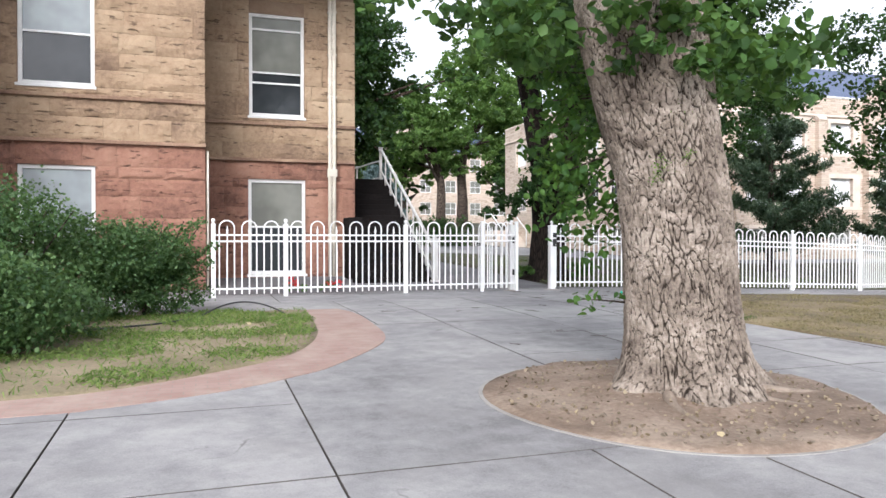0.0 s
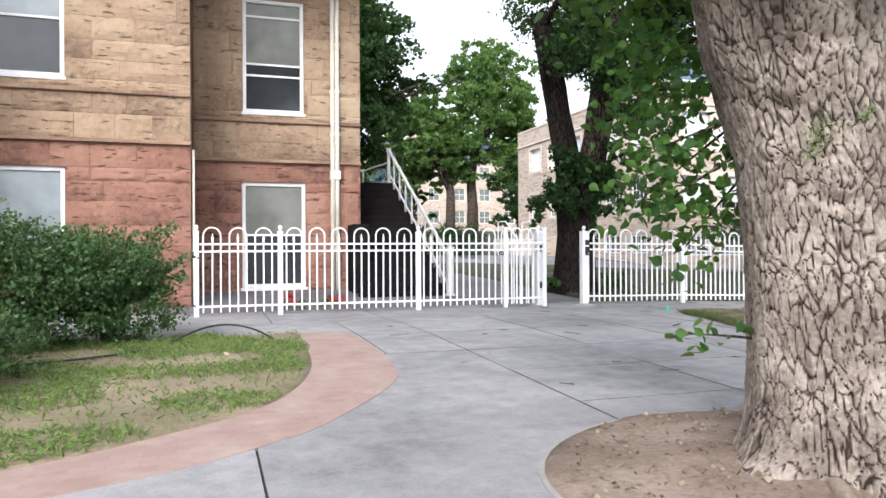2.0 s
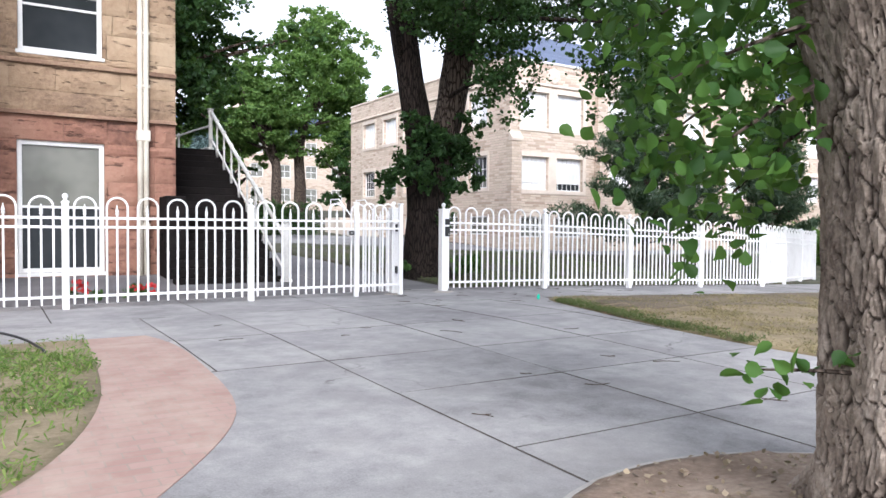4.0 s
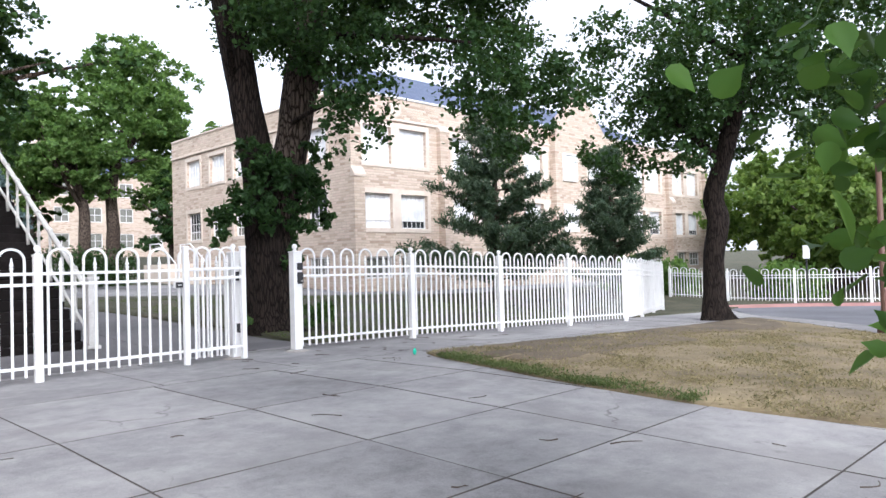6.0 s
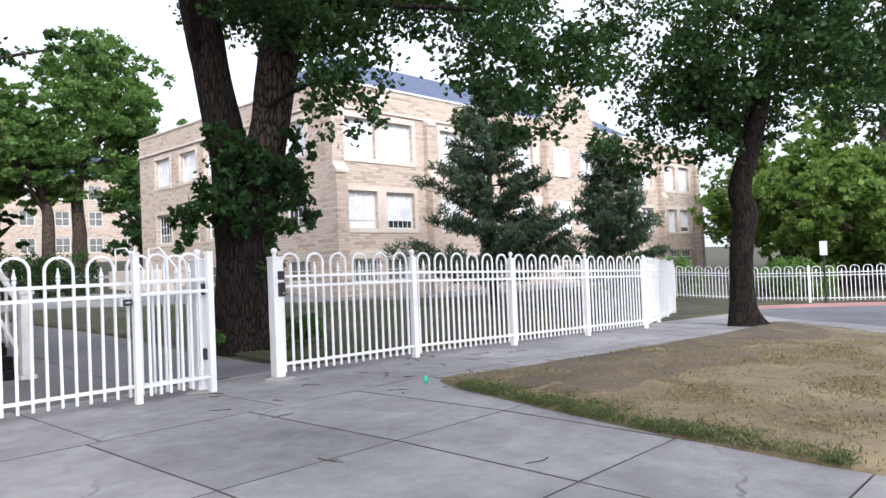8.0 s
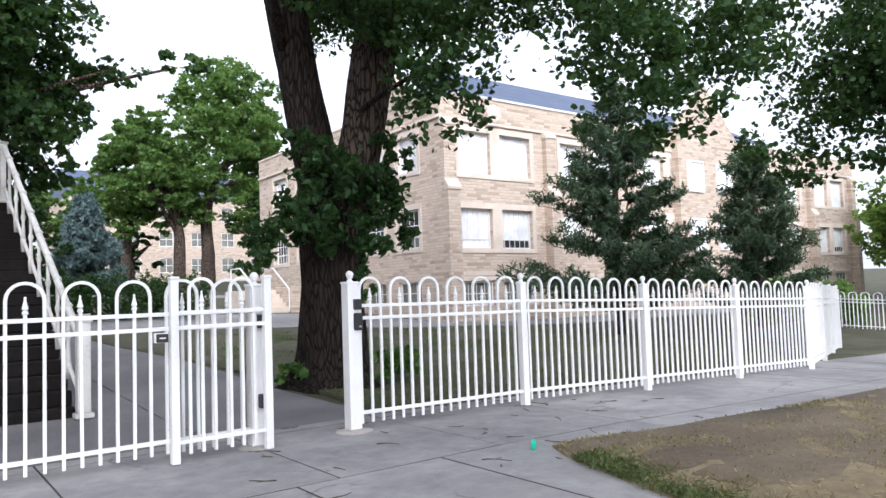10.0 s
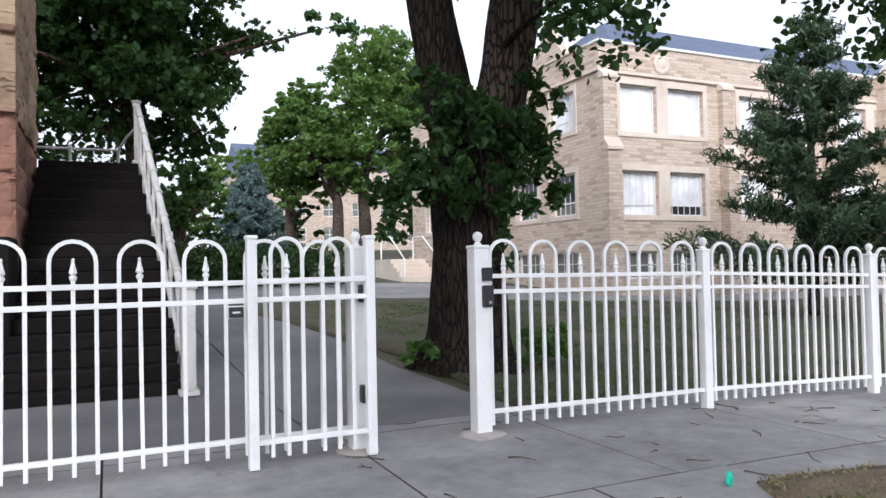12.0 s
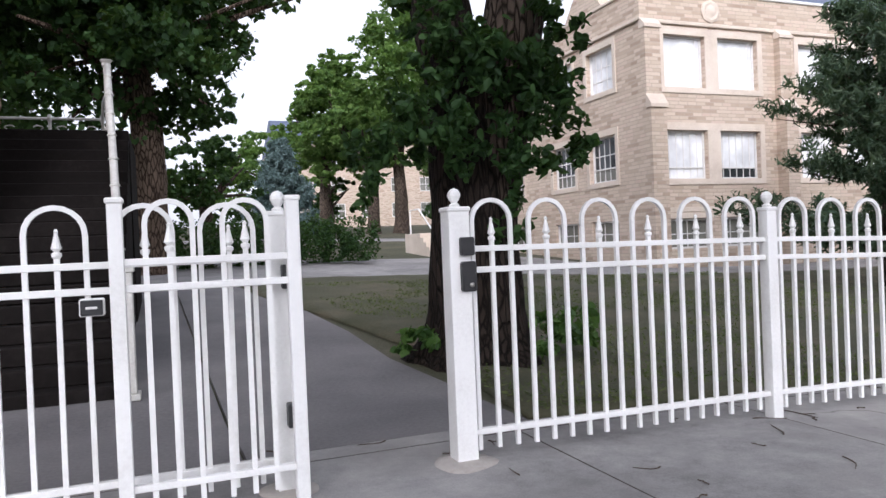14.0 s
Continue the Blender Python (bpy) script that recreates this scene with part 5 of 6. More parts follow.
tb = trunk_mesh([G0 + Vector(p) for p in ((0, 0, -0.1), (0, 0, 0.5), (-0.02, 0, 1.4), (-0.1, 0, 2.4), (-0.24, 0, 3.5), (-0.54, 0.05, 5.2), (-0.95, 0.1, 7.2))], (0.6, 0.52, 0.47, 0.37, 0.33, 0.31, 0.25), 26, 0.07, 0.5, 6)
cl = [c for c in crown_clusters((11.4, 16.0, 7.7), (5.0, 5.0, 2.6), 90, 520, (0.8, 1.4), -0.5) if (c[0][0] - 9.5) * 0.75 - (c[0][1] - 17.3) * 0.66 > -0.9]
cl += [((14.3, 13.4, 5.1), (1.1, 1.0, 0.65), 560), ((13.2, 13.1, 5.0), (1.0, 0.9, 0.6), 560), ((10.3, 16.2, 5.6), (1.2, 0.9, 0.5), 700), ((9.2, 16.0, 5.9), (1.1, 0.9, 0.5), 600), ((11.6, 15.6, 6.0), (1.2, 1.0, 0.5), 650), ((12.9, 14.4, 5.9), (1.2, 1.0, 0.5), 600), ((9.9, 14.9, 4.0), (0.7, 0.7, 0.75), 420), ((10.4, 15.4, 4.9), (1.0, 0.9, 0.7), 450), ((11.8, 13.4, 4.2), (0.8, 0.8, 0.9), 520), ((12.3, 13.9, 5.2), (1.3, 1.2, 0.8), 560), ((13.6, 15.0, 5.6), (1.3, 1.3, 0.8), 520), ((8.9, 16.2, 6.0), (0.8, 0.8, 0.6), 300), ((11.3, 17.2, 5.6), (1.2, 1.2, 0.7), 450), ((9.7, 15.2, 5.8), (1.4, 1.0, 0.6), 520), ((12.3, 13.0, 3.8), (0.75, 0.75, 0.65), 380), ((13.4, 13.4, 4.6), (1.0, 0.9, 0.7), 420)]
sp = [((9.0, 16.7, 2.8), (0.45, 0.4, 0.4), 420), ((8.6, 16.8, 2.5), (0.4, 0.4, 0.35), 320), ((8.3, 16.9, 2.15), (0.28, 0.3, 0.3), 160), ((9.5, 16.55, 3.3), (0.5, 0.35, 0.35), 380), ((9.9, 16.6, 3.0), (0.45, 0.4, 0.4), 420), ((10.3, 16.8, 2.75), (0.4, 0.4, 0.35), 320), ((10.6, 16.9, 2.4), (0.25, 0.3, 0.3), 160), ((9.3, 16.55, 2.35), (0.4, 0.25, 0.3), 260), ((9.9, 16.6, 2.2), (0.3, 0.25, 0.35), 200), ((9.75, 16.7, 1.6), (0.2, 0.15, 0.35), 90), ((8.9, 16.6, 3.5), (0.35, 0.3, 0.25), 180), ((10.3, 16.6, 3.6), (0.3, 0.3, 0.25), 160)]
gate_tree = tree("shade_tree", "large twin-stemmed shade tree with furrowed bark, darkened for backlight, beside the gate", G0, tb,
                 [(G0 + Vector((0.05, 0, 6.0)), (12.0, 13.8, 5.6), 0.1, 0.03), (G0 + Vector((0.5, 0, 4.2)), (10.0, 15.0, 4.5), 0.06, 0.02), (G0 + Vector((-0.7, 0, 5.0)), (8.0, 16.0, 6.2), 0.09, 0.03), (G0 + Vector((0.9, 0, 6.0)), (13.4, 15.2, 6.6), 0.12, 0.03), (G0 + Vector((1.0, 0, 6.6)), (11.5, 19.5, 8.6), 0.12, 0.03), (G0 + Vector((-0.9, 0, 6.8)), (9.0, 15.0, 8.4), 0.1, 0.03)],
                 [(c, q, int(n * 1.55)) for c, q, n in cl], LEAF_DARK, 0.1, BARK_SHADED, sprout=([(c, (q[0] * 1.25, q[1] * 1.15, q[2] * 1.3), int(n * 1.3)) for c, q, n in sp], LEAF_DARK, 0.11))
inv = Matrix.Translation(G0).inverted()
# The second stem takes the lighter copy of this tree's bark.
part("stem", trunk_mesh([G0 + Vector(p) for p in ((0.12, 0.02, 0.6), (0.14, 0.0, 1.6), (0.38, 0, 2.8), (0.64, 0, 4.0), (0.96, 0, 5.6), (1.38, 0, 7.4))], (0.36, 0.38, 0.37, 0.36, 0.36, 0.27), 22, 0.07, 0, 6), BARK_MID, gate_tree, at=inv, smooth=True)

# street-side tree on the dry lawn
S0 = Vector((19.4, 12.42, gz(19.4, 12.42)))
tb = trunk_mesh([S0 + Vector(p) for p in ((0, 0, -0.1), (-0.05, 0.05, 0.5), (-0.03, 0.02, 1.5), (0.06, -0.08, 2.5), (0.02, -0.02, 3.2), (0.2, -0.45, 4.8), (0.45, -1.0, 7.5))], (0.34, 0.28, 0.25, 0.27, 0.25, 0.2, 0.13), 20, 0.07, 0.5, 5)
cl = crown_clusters((20.0, 11.6, 6.9), (4.0, 4.0, 3.3), 54, 330, (0.8, 1.35), -0.8)
cl += [((17.9, 12.9, 4.1), (0.9, 0.9, 0.9), 460), ((17.6, 12.9, 5.2), (1.0, 1.0, 0.8), 460), ((20.6, 10.4, 4.6), (1.1, 1.1, 0.8), 460), ((21.6, 9.6, 5.4), (1.2, 1.2, 0.9), 460), ((19.8, 10.8, 5.6), (1.1, 1.1, 0.8), 420), ((20.3, 12.4, 4.9), (0.9, 0.9, 0.7), 320), ((18.4, 12.4, 5.3), (1.2, 1.1, 0.8), 420), ((22.3, 11.8, 6.2), (1.3, 1.2, 0.8), 350), ((18.3, 14.2, 4.8), (1.1, 1.1, 1.0), 620), ((17.9, 14.8, 3.9), (0.9, 0.9, 0.7), 420), ((18.5, 13.5, 5.9), (1.2, 1.2, 0.9), 620), ((18.9, 13.1, 4.4), (0.8, 0.8, 0.7), 400), ((18.2, 14.6, 6.4), (1.2, 1.2, 1.0), 520), ((20.2, 11.2, 6.6), (1.3, 1.3, 0.9), 520)]
tree("lawn_tree", "tall crooked tree with dark bark on the dry lawn", S0, tb, [(S0 + Vector((0.1, -0.2, 4.0)), (17.6, 13.4, 5.4), 0.12, 0.03), (S0 + Vector((0.25, -0.5, 5.2)), (22.2, 12.0, 6.6), 0.13, 0.03), (S0 + Vector((0.35, -0.75, 6.5)), (18.0, 14.6, 8.6), 0.1, 0.03), (S0 + Vector((0.1, 0, 3.4)), (20.0, 12.4, 4.6), 0.07, 0.02)], [(Vector(c) + Vector((0.4, -0.2, 0)), q, int(n * 1.6)) for c, q, n in cl], LEAF_DARK, 0.112, BARK_SHADED, "leaf")


def big_far_tree(x, y, h, r, leaf, size, clusters, per, label, spread=None, trunk_r=0.35, bark=BARK_GREY, extra=(), low=0.32, group="campus trees", off=0.0):
    z = gz(x, y)
    b = Vector((x, y, z))
    lean = random.uniform(-0.4, 0.4)
    tb = trunk_mesh([b + Vector(p) for p in ((0, 0, -0.1), (0.05, 0, h * 0.15), (lean * 0.4, 0, h * 0.35), (lean + off * 0.6, 0, h * 0.65))], (trunk_r * 1.15, trunk_r, trunk_r * 0.8, trunk_r * 0.4), 14, 0.07, 0.3, 4)
    cz = z + h * (1 + low) / 2
    cl = crown_clusters((x + off, y, cz), (r, r, h * (1 - low) / 2), clusters, per, (r * 0.2, r * 0.34), -0.85) + list(extra)
    lm = []
    for k in range(7):
        a = random.uniform(0, 6.28)
        lm.append((b + Vector((lean * 0.6, 0, h * random.uniform(0.28, 0.5))), (x + off + r * 0.7 * math.cos(a), y + r * 0.7 * math.sin(a), z + h * random.uniform(0.45, 0.85)), trunk_r * 0.4, 0.04))
    for c, rr, n in extra:
        lm.append((b + Vector((lean * 0.6, 0, h * 0.45)), tuple(c), trunk_r * 0.3, 0.03))
    return tree("broadleaf_tree", label, b, tb, lm, cl, leaf, size, bark, "quad", group)


big_far_tree(6.0, 30.6, 12.8, 4.1, LEAF_DARK, 0.19, 170, 420, "big dark leafy tree behind the stair landing", extra=[((9.2, 30.0, 8.3), (1.1, 0.9, 0.35), 260), ((11.2, 30.0, 8.7), (0.9, 0.8, 0.4), 220), ((7.4, 30.0, 6.6), (1.1, 1.0, 0.9), 450), ((7.6, 30.0, 5.2), (0.9, 0.9, 0.7), 320), ((4.0, 29.2, 5.8), (1.6, 1.4, 1.1), 520), ((4.4, 29.4, 4.7), (1.7, 1.3, 0.9), 560), ((5.0, 31.8, 3.7), (1.9, 1.2, 0.9), 480)], low=0.24, trunk_r=0.46, off=-1.5, bark=BARK_BROWN)
big_far_tree(20.3, 59.5, 12.4, 3.1, LEAF_SKYLIT, 0.27, 78, 260, "leafy green campus tree leaning over the lawn", low=0.3, trunk_r=0.42, off=-1.7)
big_far_tree(22.7, 60.5, 17.0, 5.2, LEAF_SKYLIT, 0.29, 125, 260, "tall leafy green campus tree on the lawn", low=0.14, trunk_r=0.48, off=1.8)
big_far_tree(26.0, 57.5, 7.0, 3.0, LEAF_DARK, 0.26, 30, 220, "dark leafy tree beside the far lawn", low=0.05)
big_far_tree(18.6, 66, 5.5, 2.4, LEAF_DARK, 0.26, 22, 200, "dark leafy tree before the far building", low=0.05)
big_far_tree(14.6, 72, 8.6, 4.4, LEAF_SKYLIT, 0.3, 40, 220, "distant green tree behind the spruce", low=0.05)
big_far_tree(-3.0, 52, 15, 6.0, LEAF_DARK, 0.3, 50, 240, "tall dark tree behind the hall", low=0.15)
big_far_tree(31, 62, 11, 4.5, LEAF_SKYLIT, 0.28, 36, 200, "distant green tree before the far building", low=0.2)
big_far_tree(8.2, 44, 5.0, 2.6, LEAF_DARK, 0.2, 26, 220, "dark rounded tree beside the hedge", low=0.1)
for x, y, h, r, lf, count in ((44, 19, 7.2, 4.4, LEAF_LIT, 46), (47.5, 15.2, 14, 4.2, LEAF_LIT, 34), (52, 22, 8, 5.0, LEAF_LIT, 50), (43, 8, 9, 4.6, LEAF_LIT, 50), (60, 3, 13, 6.0, LEAF, 40), (47, 2, 8, 4.5, LEAF_LIT, 50), (38, 14, 5.2, 3.2, LEAF_LIT, 44), (39, 9, 5.0, 3.2, LEAF_LIT, 44), (41, 3, 6.0, 3.6, LEAF, 44), (62, 18, 9, 6, LEAF_LIT, 50), (42, 16.0, 6.4, 3.8, LEAF_LIT, 46)):
    big_far_tree(x, y, h, r, lf, 0.26, count, 330, "dense green tree beyond the road", low=0.05 if h < 10 else 0.16, group="trees beyond the road")
big_far_tree(17.3, 62, 11.5, 3.3, LEAF_SKYLIT, 0.27, 60, 250, "leafy green tree beyond the blue spruce", low=0.25, trunk_r=0.35)


def conifer(name, label, x, y, h, r, mat, droop, n_whorl, per, tuft=0.2, low=0.1):
    z = gz(x, y)
    b = Vector((x, y, z))
    th = thing(name, label, "tree", "", b)
    part("trunk", sweep(bmesh.new(), [(0, 0, -0.1), (0.03, 0, h * 0.4), (0, 0.03, h * 0.97)], [0.18, 0.11, 0.02], 10), BARK_GREY, th, smooth=True)
    cs = []
    for i in range(n_whorl):
        f = low + (1 - low) * i / n_whorl
        zz = h * f
        reach = r * (1 - f) ** 0.75 * random.uniform(0.75, 1.15) + 0.15
        for k in range(per):
            a = random.uniform(0, 6.28)
            rr = reach * random.uniform(0.65, 1.12)
            tip = Vector((rr * math.cos(a), rr * math.sin(a), zz + rr * droop + random.uniform(-0.15, 0.15)))
            start = Vector((0, 0, zz))
            if k < 4:
                part("branch", sweep(bmesh.new(), [start, start.lerp(tip, 0.5) + Vector((0, 0, -0.08)), tip], [0.035, 0.022, 0.006], 5, False), BARK_GREY, th)
            m = int(10 + rr * 26)
            q = rng.uniform(0.25, 1.05, m)[:, None]
            pts = np.asarray(start) * (1 - q) + np.asarray(tip) * q
            pts[:, 2] += 0.25 * rr * (q[:, 0] - 0.3) ** 2
            side = rng.normal(scale=0.07 + 0.02 * rr, size=(m, 3)) * np.array([1, 1, 0.55])
            cs.append(pts + side)
    cs = np.concatenate(cs)
    cs = np.repeat(cs, 7, axis=0) + rng.normal(scale=0.055, size=(len(cs) * 7, 3))
    obj("needles", leaf_mesh("needles", cs, tuft, mat, "needle", up=0.4, stretch=1.0), None, th)
    return th


conifer("pine_tree", "dark green pine with gaps between upswept boughs", 21.3, 21.3, 7.6, 3.05, NEEDLE, 0.2, 17, 6, 0.26)
conifer("pine_tree", "dark green pine before the stone building", 27.5, 20.4, 6.3, 2.35, NEEDLE, 0.18, 16, 6, 0.26)
conifer("blue_spruce", "bluish spruce on the campus lawn", 12.8, 52, 5.7, 2.3, NEEDLE_BLUE, -0.12, 22, 9, 0.36, 0.03)

# hedge and shrubs
def shrub(name, label, clusters, leaf, size, stems=(), shape="leaf", group="", up=0.5, sprays=()):
    c0 = clusters[0][0]
    b = Vector((c0[0], c0[1], gz(c0[0], c0[1])))
    th = thing(name, label, "shrub", group, b)
    inv = Matrix.Translation((c0[0], c0[1], gz(c0[0], c0[1]) if c0[1] > 20 else min(gz(c0[0], c0[1]), 0) * 0)).inverted()
    for a, e in stems:
        part("stem", limb(a, e, 0.022, 0.006, sides=5), BARK_GREY, th, at=inv)
    pts = [blob(c, r, n, 0.5) for c, r, n in clusters]
    for c, r in sprays:
        for _ in range(34):
            a, out, up_ = rng.uniform(0, 6.283), rng.uniform(0.5, 1.28), rng.uniform(0.35, 1.25)
            q = rng.uniform(0.35, 1.0, 70)[:, None]
            reach = np.array((math.cos(a) * r[0], math.sin(a) * r[1], 0.0)) * out
            line = np.array((c[0], c[1], 0.1)) + reach * q + np.array((0, 0, 1.0)) * (c[2] + r[2] * up_) * (q * (1.55 - 0.62 * q)) * 0.98
            pts.append(line + rng.normal(scale=0.045, size=(70, 3)))
    pts = np.concatenate(pts)
    pts[:, 2] = np.maximum(pts[:, 2], b.z + 0.02)
    tagged(obj("foliage", leaf_mesh("foliage", pts, size, leaf, shape, up), None, th, at=inv), kind="stuff")
    return th


hz = gz(11, 31.5)
cl = []
for x in np.arange(4.9, 12.6, 0.7):
    cl.append(((x, 31.5 + 0.15 * math.sin(x * 3), hz + 0.68), (0.62, 0.8, 0.74), 1500))
shrub("hedge", "rounded dark green clipped hedge beside the path", cl, LEAF_DARK, 0.09, shape="quad")
part_stems = [((-0.9, 10.7, 0), (-0.6 + 0.3 * k, 10.5 + 0.2 * (k % 2), 1.5)) for k in range(-2, 3)]
shrub("bush", "loose feathery green bush in the planting bed", [((-1.1, 10.7, 0.9), (0.85, 0.85, 0.6), 6200), ((-0.55, 10.7, 0.42), (0.6, 0.7, 0.4), 2600), ((-1.7, 10.4, 0.95), (0.75, 0.8, 0.65), 4200), ((-1.3, 10.2, 0.35), (0.7, 0.5, 0.33), 1800)], LEAF_BUSH, 0.05, part_stems, sprays=[((-1.0, 10.7, 0.85), (0.95, 0.8, 0.6)), ((-0.7, 10.6, 0.6), (0.75, 0.7, 0.45))], group="bushes by the hall")
st = [((-2.7, 9.3, 0), (-2.7 + 0.35 * k, 9.2 - 0.15 * (k % 2), 1.6)) for k in range(-3, 4)]
shrub("bush", "tall loose green bush with fine leaves", [((-2.8, 9.5, 1.15), (1.15, 1.1, 0.9), 9000), ((-3.8, 9.8, 1.3), (1.2, 1.0, 0.95), 6500), ((-1.9, 9.8, 0.7), (0.9, 0.8, 0.6), 4000), ((-5.2, 9.6, 1.2), (1.2, 1.1, 0.9), 3500)], LEAF_BUSH, 0.05, st, sprays=[((-2.8, 9.5, 1.1), (1.1, 1.0, 0.75)), ((-3.8, 9.6, 1.2), (1.1, 1.0, 0.85))], group="bushes by the hall")
shrub("bush", "low spreading green bush at the edge of the bed", [((-2.2, 7.3, 0.55), (0.85, 0.8, 0.55), 6500), ((-3.1, 7.4, 0.8), (1.0, 0.9, 0.75), 6500), ((-4.4, 7.3, 0.8), (1.1, 0.9, 0.8), 3200), ((-1.75, 8.0, 0.4), (0.6, 0.6, 0.4), 1500)], LEAF_BUSH, 0.05, sprays=[((-2.3, 7.3, 0.5), (0.9, 0.8, 0.5)), ((-3.1, 7.3, 0.7), (0.9, 0.8, 0.6))], stems=[((-2.6, 7.4, -0.05), (-2.6 + 0.3 * k, 7.2 + 0.15 * (k % 2), 1.0)) for k in range(-3, 4)], group="bushes by the hall")
shrub("weeds", "leafy green weeds at the foot of the gate tree", [((8.95, 17.35, 0.22), (0.32, 0.3, 0.2), 260), ((10.2, 16.6, 0.3), (0.4, 0.35, 0.28), 300), ((10.6, 17.0, 0.25), (0.4, 0.3, 0.25), 220)], LEAF, 0.1)
for x, y, w in ((33, 15.5, 1.4), (30.5, 19.5, 1.2), (32, 22, 1.6)):
    shrub("shrub", "rounded olive shrub beyond the fence", [((x, y, -0.25 + 0.8), (w, w, 0.9), 1500), ((x + 1.2, y + 0.6, 0.4), (w, w, 0.7), 1200)], LEAF_SKYLIT, 0.2, shape="quad", group="shrubs beyond the fence")
FLOWER = plain("red_petals", (0.6, 0.03, 0.03), 0.6)
fl = shrub("flowers", "small clump of red flowers behind the fence", [((2.75, 14.95, 0.14), (0.3, 0.2, 0.12), 160), ((2.1, 15.2, 0.16), (0.3, 0.2, 0.14), 140)], LEAF, 0.06)
tagged(obj("petals", leaf_mesh("petals", np.concatenate([blob((2.85, 14.85, 0.2), (0.22, 0.14, 0.1), 60), blob((2.1, 15.1, 0.26), (0.3, 0.16, 0.14), 60)]), 0.06, FLOWER), None, fl, "red petals", at=Matrix.Translation((2.75, 14.95, gz(2.75, 14.95))).inverted()), kind="stuff")


# grass
def grass(name, label, pts, mat, h, up=3.0):
    me = leaf_mesh(name, pts, h, mat, "needle", up=0.2, stretch=1.0)
    return tagged(obj(name, me, None), label, "grass", kind="stuff")


def inside_poly(x, y, poly):
    r = np.zeros(len(x), bool)
    j = len(poly) - 1
    for i in range(len(poly)):
        xi, yi = poly[i]
        xj, yj = poly[j]
        c = ((yi > y) != (yj > y)) & (x < (xj - xi) * (y - yi) / (yj - yi + 1e-12) + xi)
        r ^= c
        j = i
    return r


def patchy(x, y, s, level):
    return np.array([noise.noise((a * s, b * s, 9.0)) > level for a, b in zip(x, y)])


BED = INNER + [(-12, 10.8)]
x, y = rng.uniform(-5, 1.7, 60000), rng.uniform(4, 11.6, 60000)
k = inside_poly(x, y, BED)
x, y = x[k], y[k]
k = patchy(x, y, 0.9, -0.02) | (rng.uniform(size=len(x)) < 0.12)
x, y = x[k], y[k]
grass("bed_grass", "patchy short green grass in the planting bed", np.stack([x, y, np.array([gz(a, b) for a, b in zip(x, y)]) + 0.03 + rng.uniform(0, 0.03, len(x))], 1), GRASS, 0.075)
LAWN_POLY = LAWN_EDGE + [(11.5, -11), (13.5, 2.0), (16.0, 7.0), (18.2, 9.5), (20.8, 12.0)] + LAWN_TOP[:-1]
x, y = rng.uniform(7.6, 20, 170000), rng.uniform(3, 12.2, 170000)
k = inside_poly(x, y, LAWN_POLY) & (np.hypot(x - 18.0, y - 11.6) > 3.2 + rng.normal(scale=0.7, size=len(x)))
x, y = x[k], y[k]
k = (patchy(x, y, 0.8, -0.12) & patchy(x + 40, y, 3.1, -0.25)) | (rng.uniform(size=len(x)) < 0.22)
x, y = x[k], y[k]
zz = np.array([gz(a, b) for a, b in zip(x, y)]) + 0.03
grass("dry_grass", "short dry straw-coloured grass", np.stack([x, y, zz], 1), GRASS_DRY, 0.055)
e = np.array(LAWN_EDGE[:24])
i = rng.integers(0, 23, 9000)
t = rng.uniform(size=9000)[:, None]
pts = e[i] * (1 - t) + e[i + 1] * t + np.stack([np.abs(rng.normal(scale=0.2, size=9000)) - 0.02, rng.normal(scale=0.06, size=9000)], 1)
keep = (pts[:, 1] < 11.5) & (patchy(pts[:, 0], pts[:, 1], 1.7, -0.12) | (rng.uniform(size=len(pts)) < 0.3))
pts = pts[keep]
grass("grass_fringe", "greener longer grass along the edge of the concrete", np.concatenate([pts, np.array([[gz(a, b) + 0.025] for a, b in pts]) + rng.uniform(0, 0.03, (len(pts), 1))], 1), GRASS_SHADED, 0.06)
x, y = rng.uniform(8.9, 20, 60000), rng.uniform(14.8, 25.5, 60000)
k = (x > 9.0 - np.clip(y - 18, 0, 9) * 0.14) & patchy(x, y, 0.6, -0.15)
x, y = x[k], y[k]
zz = np.array([gz(a, b) for a, b in zip(x, y)]) + 0.03
grass("lawn_grass", "thin shaded green grass", np.stack([x, y, zz], 1), GRASS_SHADED, 0.07)

# ---- small things ----
hose = thing("garden_hose", "black garden hose lying across the planting bed", "hose", "", (0.0, 10.5, 0.02))
pts = curve([(-1.9, 8.6), (-1.3, 8.8), (-0.75, 9.1), (-0.4, 9.4), (0.0, 10.0), (0.35, 10.45), (0.75, 10.6), (1.05, 10.4), (1.2, 9.9)], 8)
part("hose_tube", sweep(bmesh.new(), [(x, y - 10.5, 0.005 + (0.16 * max(0, math.sin((x + 0.1) * 2.3)) if -0.1 < x < 1.2 else 0)) for x, y in pts], 0.013, 8), BLACK, hose, smooth=True)
GREEN = plain("green_plastic", (0.02, 0.5, 0.33), 0.6)
bm = bmesh.new()
bmesh.ops.create_icosphere(bm, subdivisions=3, radius=1.0)
for v in bm.verts:
    k = 1 + 0.45 * noise.noise(v.co * 1.9) + 0.2 * noise.noise(v.co * 5.0)
    v.co = Vector((v.co.x * 0.036 * k, v.co.y * 0.02 * k, 0.043 + v.co.z * 0.048 * k))
tagged(part("plastic_scrap", bm, GREEN, at=pose(8.66, 12.04, gz(8.66, 12.04), 0, 0, 30)), "crumpled bright green plastic scrap on the slab corner", "litter")

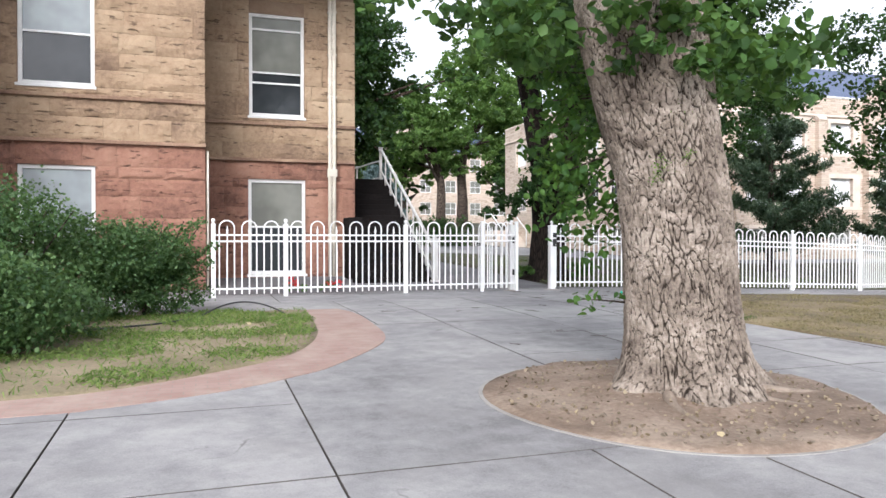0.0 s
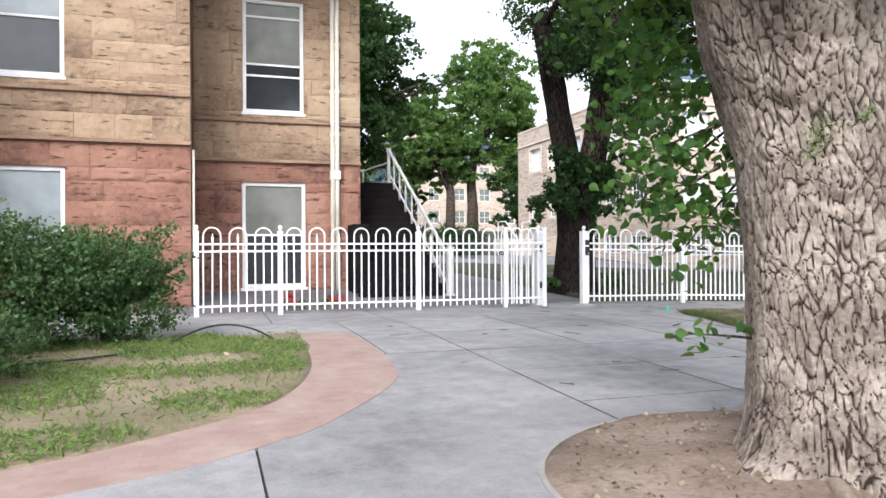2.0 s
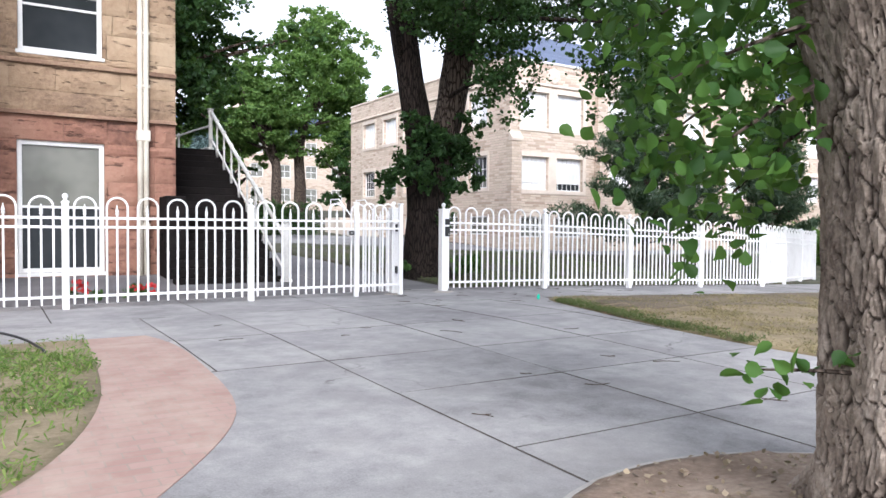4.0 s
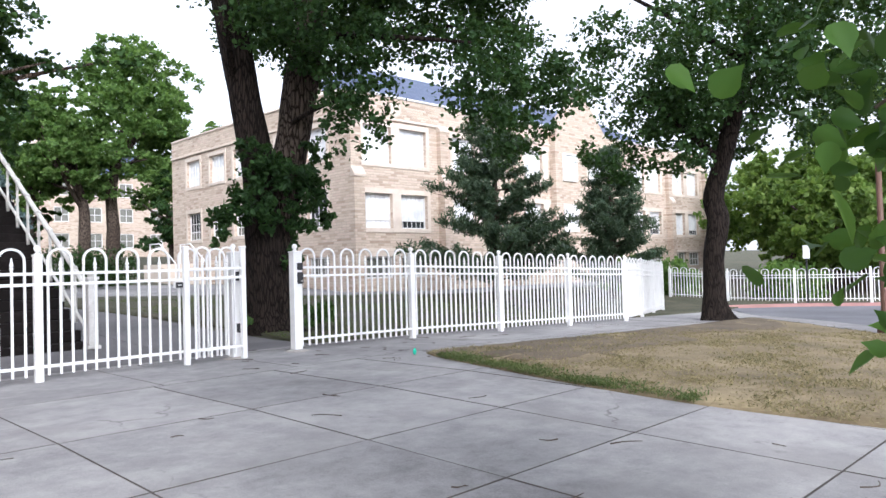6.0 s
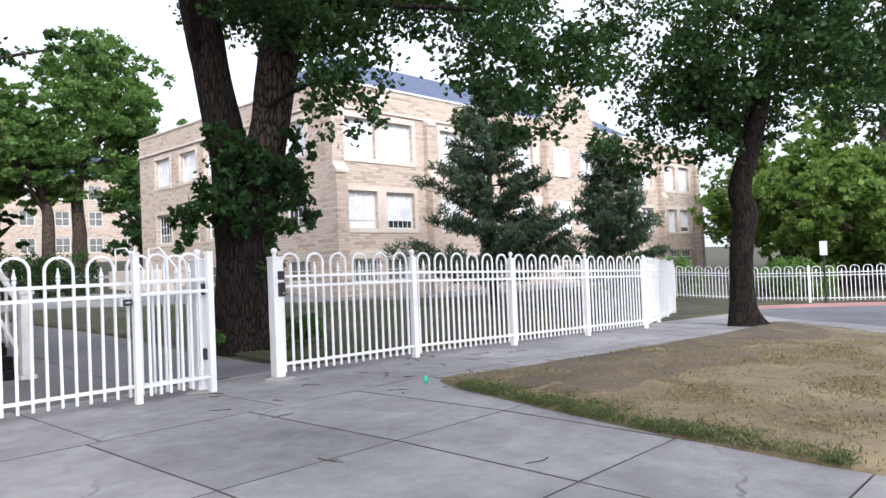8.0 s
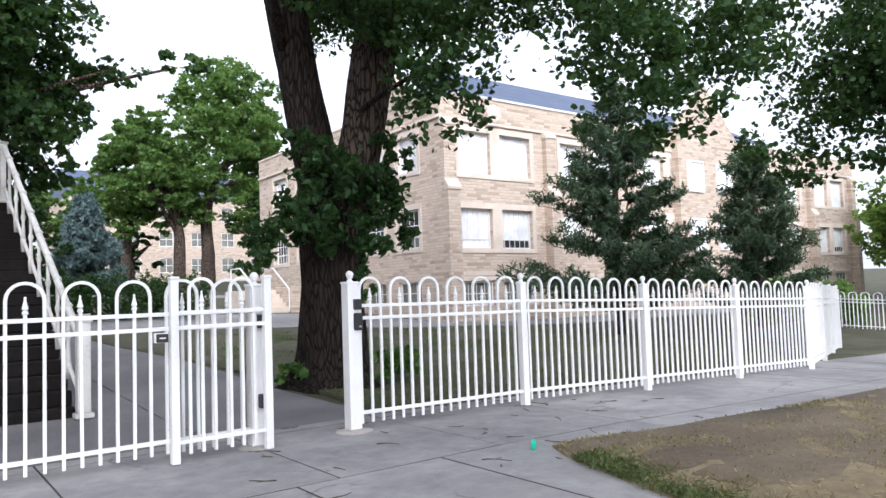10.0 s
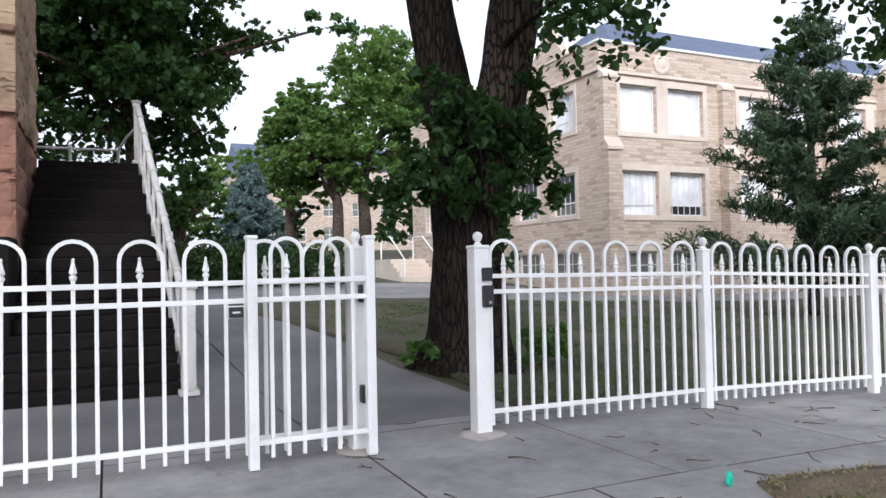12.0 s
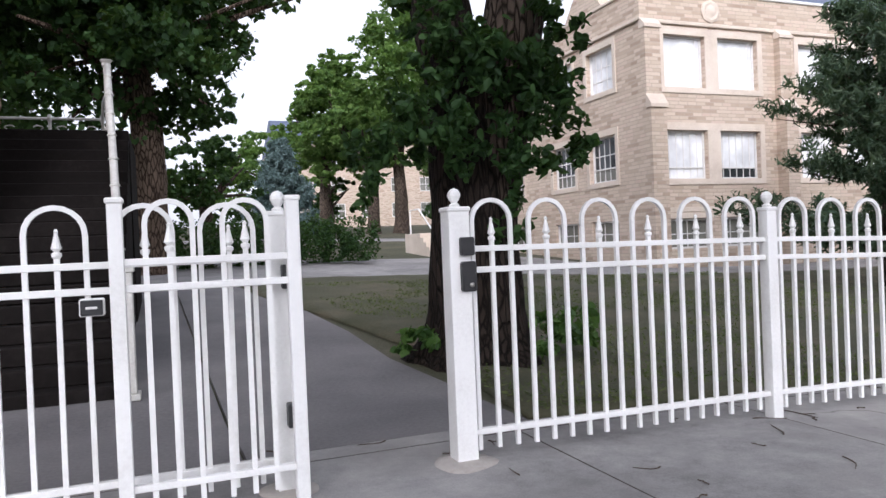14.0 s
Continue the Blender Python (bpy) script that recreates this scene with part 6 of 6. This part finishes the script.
# fallen twigs
TWIG = plain("dry_twig", (0.07, 0.05, 0.035), 0.9)
for k in range(62):
    if k < 46:
        x, y = random.uniform(6.2, 12.5), random.uniform(11.6, 14.9)
    else:
        x, y = random.uniform(2.8, 7.4), random.uniform(5.2, 11.8)
    n, L = 5, random.uniform(0.05, 0.3)
    a, bend = random.uniform(0, 6.28), random.uniform(-0.5, 0.5)
    p = [(L * (q - 0.5) * math.cos(a + bend * q), L * (q - 0.5) * math.sin(a + bend * q) + 0.02 * math.sin(q * 5 + k), 0.006) for q in np.linspace(0, 1, n)]
    bm = sweep(bmesh.new(), p, [random.uniform(0.0035, 0.006) * (1 - 0.12 * q) for q in range(n)], 5)
    if k % 3 == 0:
        sweep(bm, [p[2], (p[2][0] + L * 0.3 * math.cos(a + 0.8), p[2][1] + L * 0.3 * math.sin(a + 0.8), 0.008)], 0.003, 5)
    tagged(part("twig", bm, TWIG, at=pose(x, y, gz(x, y))), "small dry fallen twig on the concrete", "twig", "fallen twigs")
PALE_LEAF = plain("pale_dead_leaf", (0.5, 0.4, 0.24), 0.8)
for x, y in ((0.35, 7.2), (1.0, 7.9), (-0.3, 7.4), (3.1, 2.8), (3.4, 2.5), (4.9, 2.9), (2.7, 3.3), (4.4, 2.6), (0.6, 9.0)):
    tagged(obj("dead_leaf", leaf_mesh("dead_leaf", [(0, 0, 0.03)], 0.07, PALE_LEAF, up=6.0), None, at=pose(x, y, gz(x, y))), "pale dead leaf lying on the soil", "leaf", "dead leaves")
ROOT = surface("dusty_root_bark", (0.12, 0.09, 0.07), (0.22, 0.17, 0.13), (0.32, 0.255, 0.2), 4.0, 30.0)
for k, (x, y, a, L) in enumerate(((3.75, 3.55, 3.9, 0.85), (4.4, 3.5, -0.6, 0.95), (3.7, 3.95, 2.9, 0.75), (4.0, 3.4, -1.9, 0.7), (4.2, 3.4, -1.2, 0.75))):
    p = [(L * q * math.cos(a + 0.5 * q), L * q * math.sin(a + 0.5 * q), 0.09 * (1 - q) ** 1.5 - 0.012) for q in np.linspace(0, 1, 9)]
    tagged(part("root", sweep(bmesh.new(), p, [0.055 * (1 - q) ** 0.7 + 0.01 for q in np.linspace(0, 1, 9)], 9), ROOT, at=pose(x, y, gz(x, y) + 0.01), smooth=True), "surface root spreading from the old tree", "root", "surface roots")
LITTER = leaf_material("leaf_litter", (0.12, 0.09, 0.06), (0.22, 0.165, 0.115), (0.36, 0.29, 0.19), 0.1)
a, q = rng.uniform(0, 6.283, 1100), np.sqrt(rng.uniform(0.1, 0.93, 1100)) * 1.6
x, y = 3.85 + q * np.cos(a), 3.65 + q * np.sin(a)
zz = np.array([gz(u, v) + 0.045 + 0.12 * max(0, 1 - math.hypot(u - 3.97, v - 3.85) / 1.15) for u, v in zip(x, y)])
me = leaf_mesh("leaf_litter", np.stack([x, y, zz], 1), 0.035, LITTER, "quad", up=5.0)
tagged(obj("leaf_litter", me, None), "small dry leaf litter on the soil", "litter", kind="stuff")
# lamp post and signs by the road
RUST = plain("brown_lamp_paint", (0.12, 0.06, 0.04), 0.6)
lx, ly = 17.3, 8.2
lamp = thing("street_lamp", "brown street lamp post with a hanging lantern", "lamp", "", (lx, ly, gz(lx, ly) + 0.01))
part("pole", lathe(bmesh.new(), [(0.14, 0), (0.14, 0.12), (0.08, 0.3), (0.06, 0.5), (0.05, 3.9)], 12), RUST, lamp, smooth=True)
part("arm", sweep(bmesh.new(), [(0, 0, 3.7), (0.25, -0.2, 3.75), (0.45, -0.35, 3.6)], 0.025, 8), RUST, lamp)
part("lantern", lathe(bmesh.new(), [(0.05, 3.6), (0.22, 3.5), (0.22, 3.44), (0.12, 3.42)], 12, (0.45, -0.35)), BLACK, lamp)
part("globe", lathe(bmesh.new(), [(0.12, 3.42), (0.15, 3.3), (0.12, 3.18), (0.03, 3.12)], 12, (0.45, -0.35)), plain("milky_glass", (0.6, 0.6, 0.58), 0.3), lamp, smooth=True)
SIGN = plain("white_sign", (0.75, 0.75, 0.74), 0.5)
sg = thing("road_sign", "small white sign plate on a dark post", "sign", "", (28.3, 13.2, gz(28.3, 13.2)))
part("post", sweep(bmesh.new(), [(0, 0, -0.05), (0, 0, 1), (0, 0, 2.0)], 0.03, 8), BLACK, sg)
part("plate", boxm(-0.11, 0.11, -0.05, -0.03, 1.6, 2.06, 0.004), SIGN, sg, at=pose(0, 0, 0, 0, 0, -68))

# ---- stones of the hall, last ----
stone_face(bay_wall, pose(-4.45, BAY_Y, 0), 4.53, 0.0, 8.0, SPLIT, shift(bay_holes, -4.45), COURSES)
stone_face(wing_wall, pose(0.1, WING_Y, 0), 4.09, 0.0, 8.0, SPLIT, shift(wing_holes, 0.1), COURSES)
stone_face(hall, pose(4.13, WING_Y + 0.02, 0, 0, 0, 90), 3.48, 0.0, 8.0, SPLIT, [], COURSES)
stone_face(hall, pose(-4.46, 13.0, 0, 0, 0, 90), 3.25, 0.0, 8.0, SPLIT, [], COURSES)
stone_face(hall, pose(-8.0, 12.96, 0), 3.5, 0.0, 7.5, SPLIT, [], COURSES)
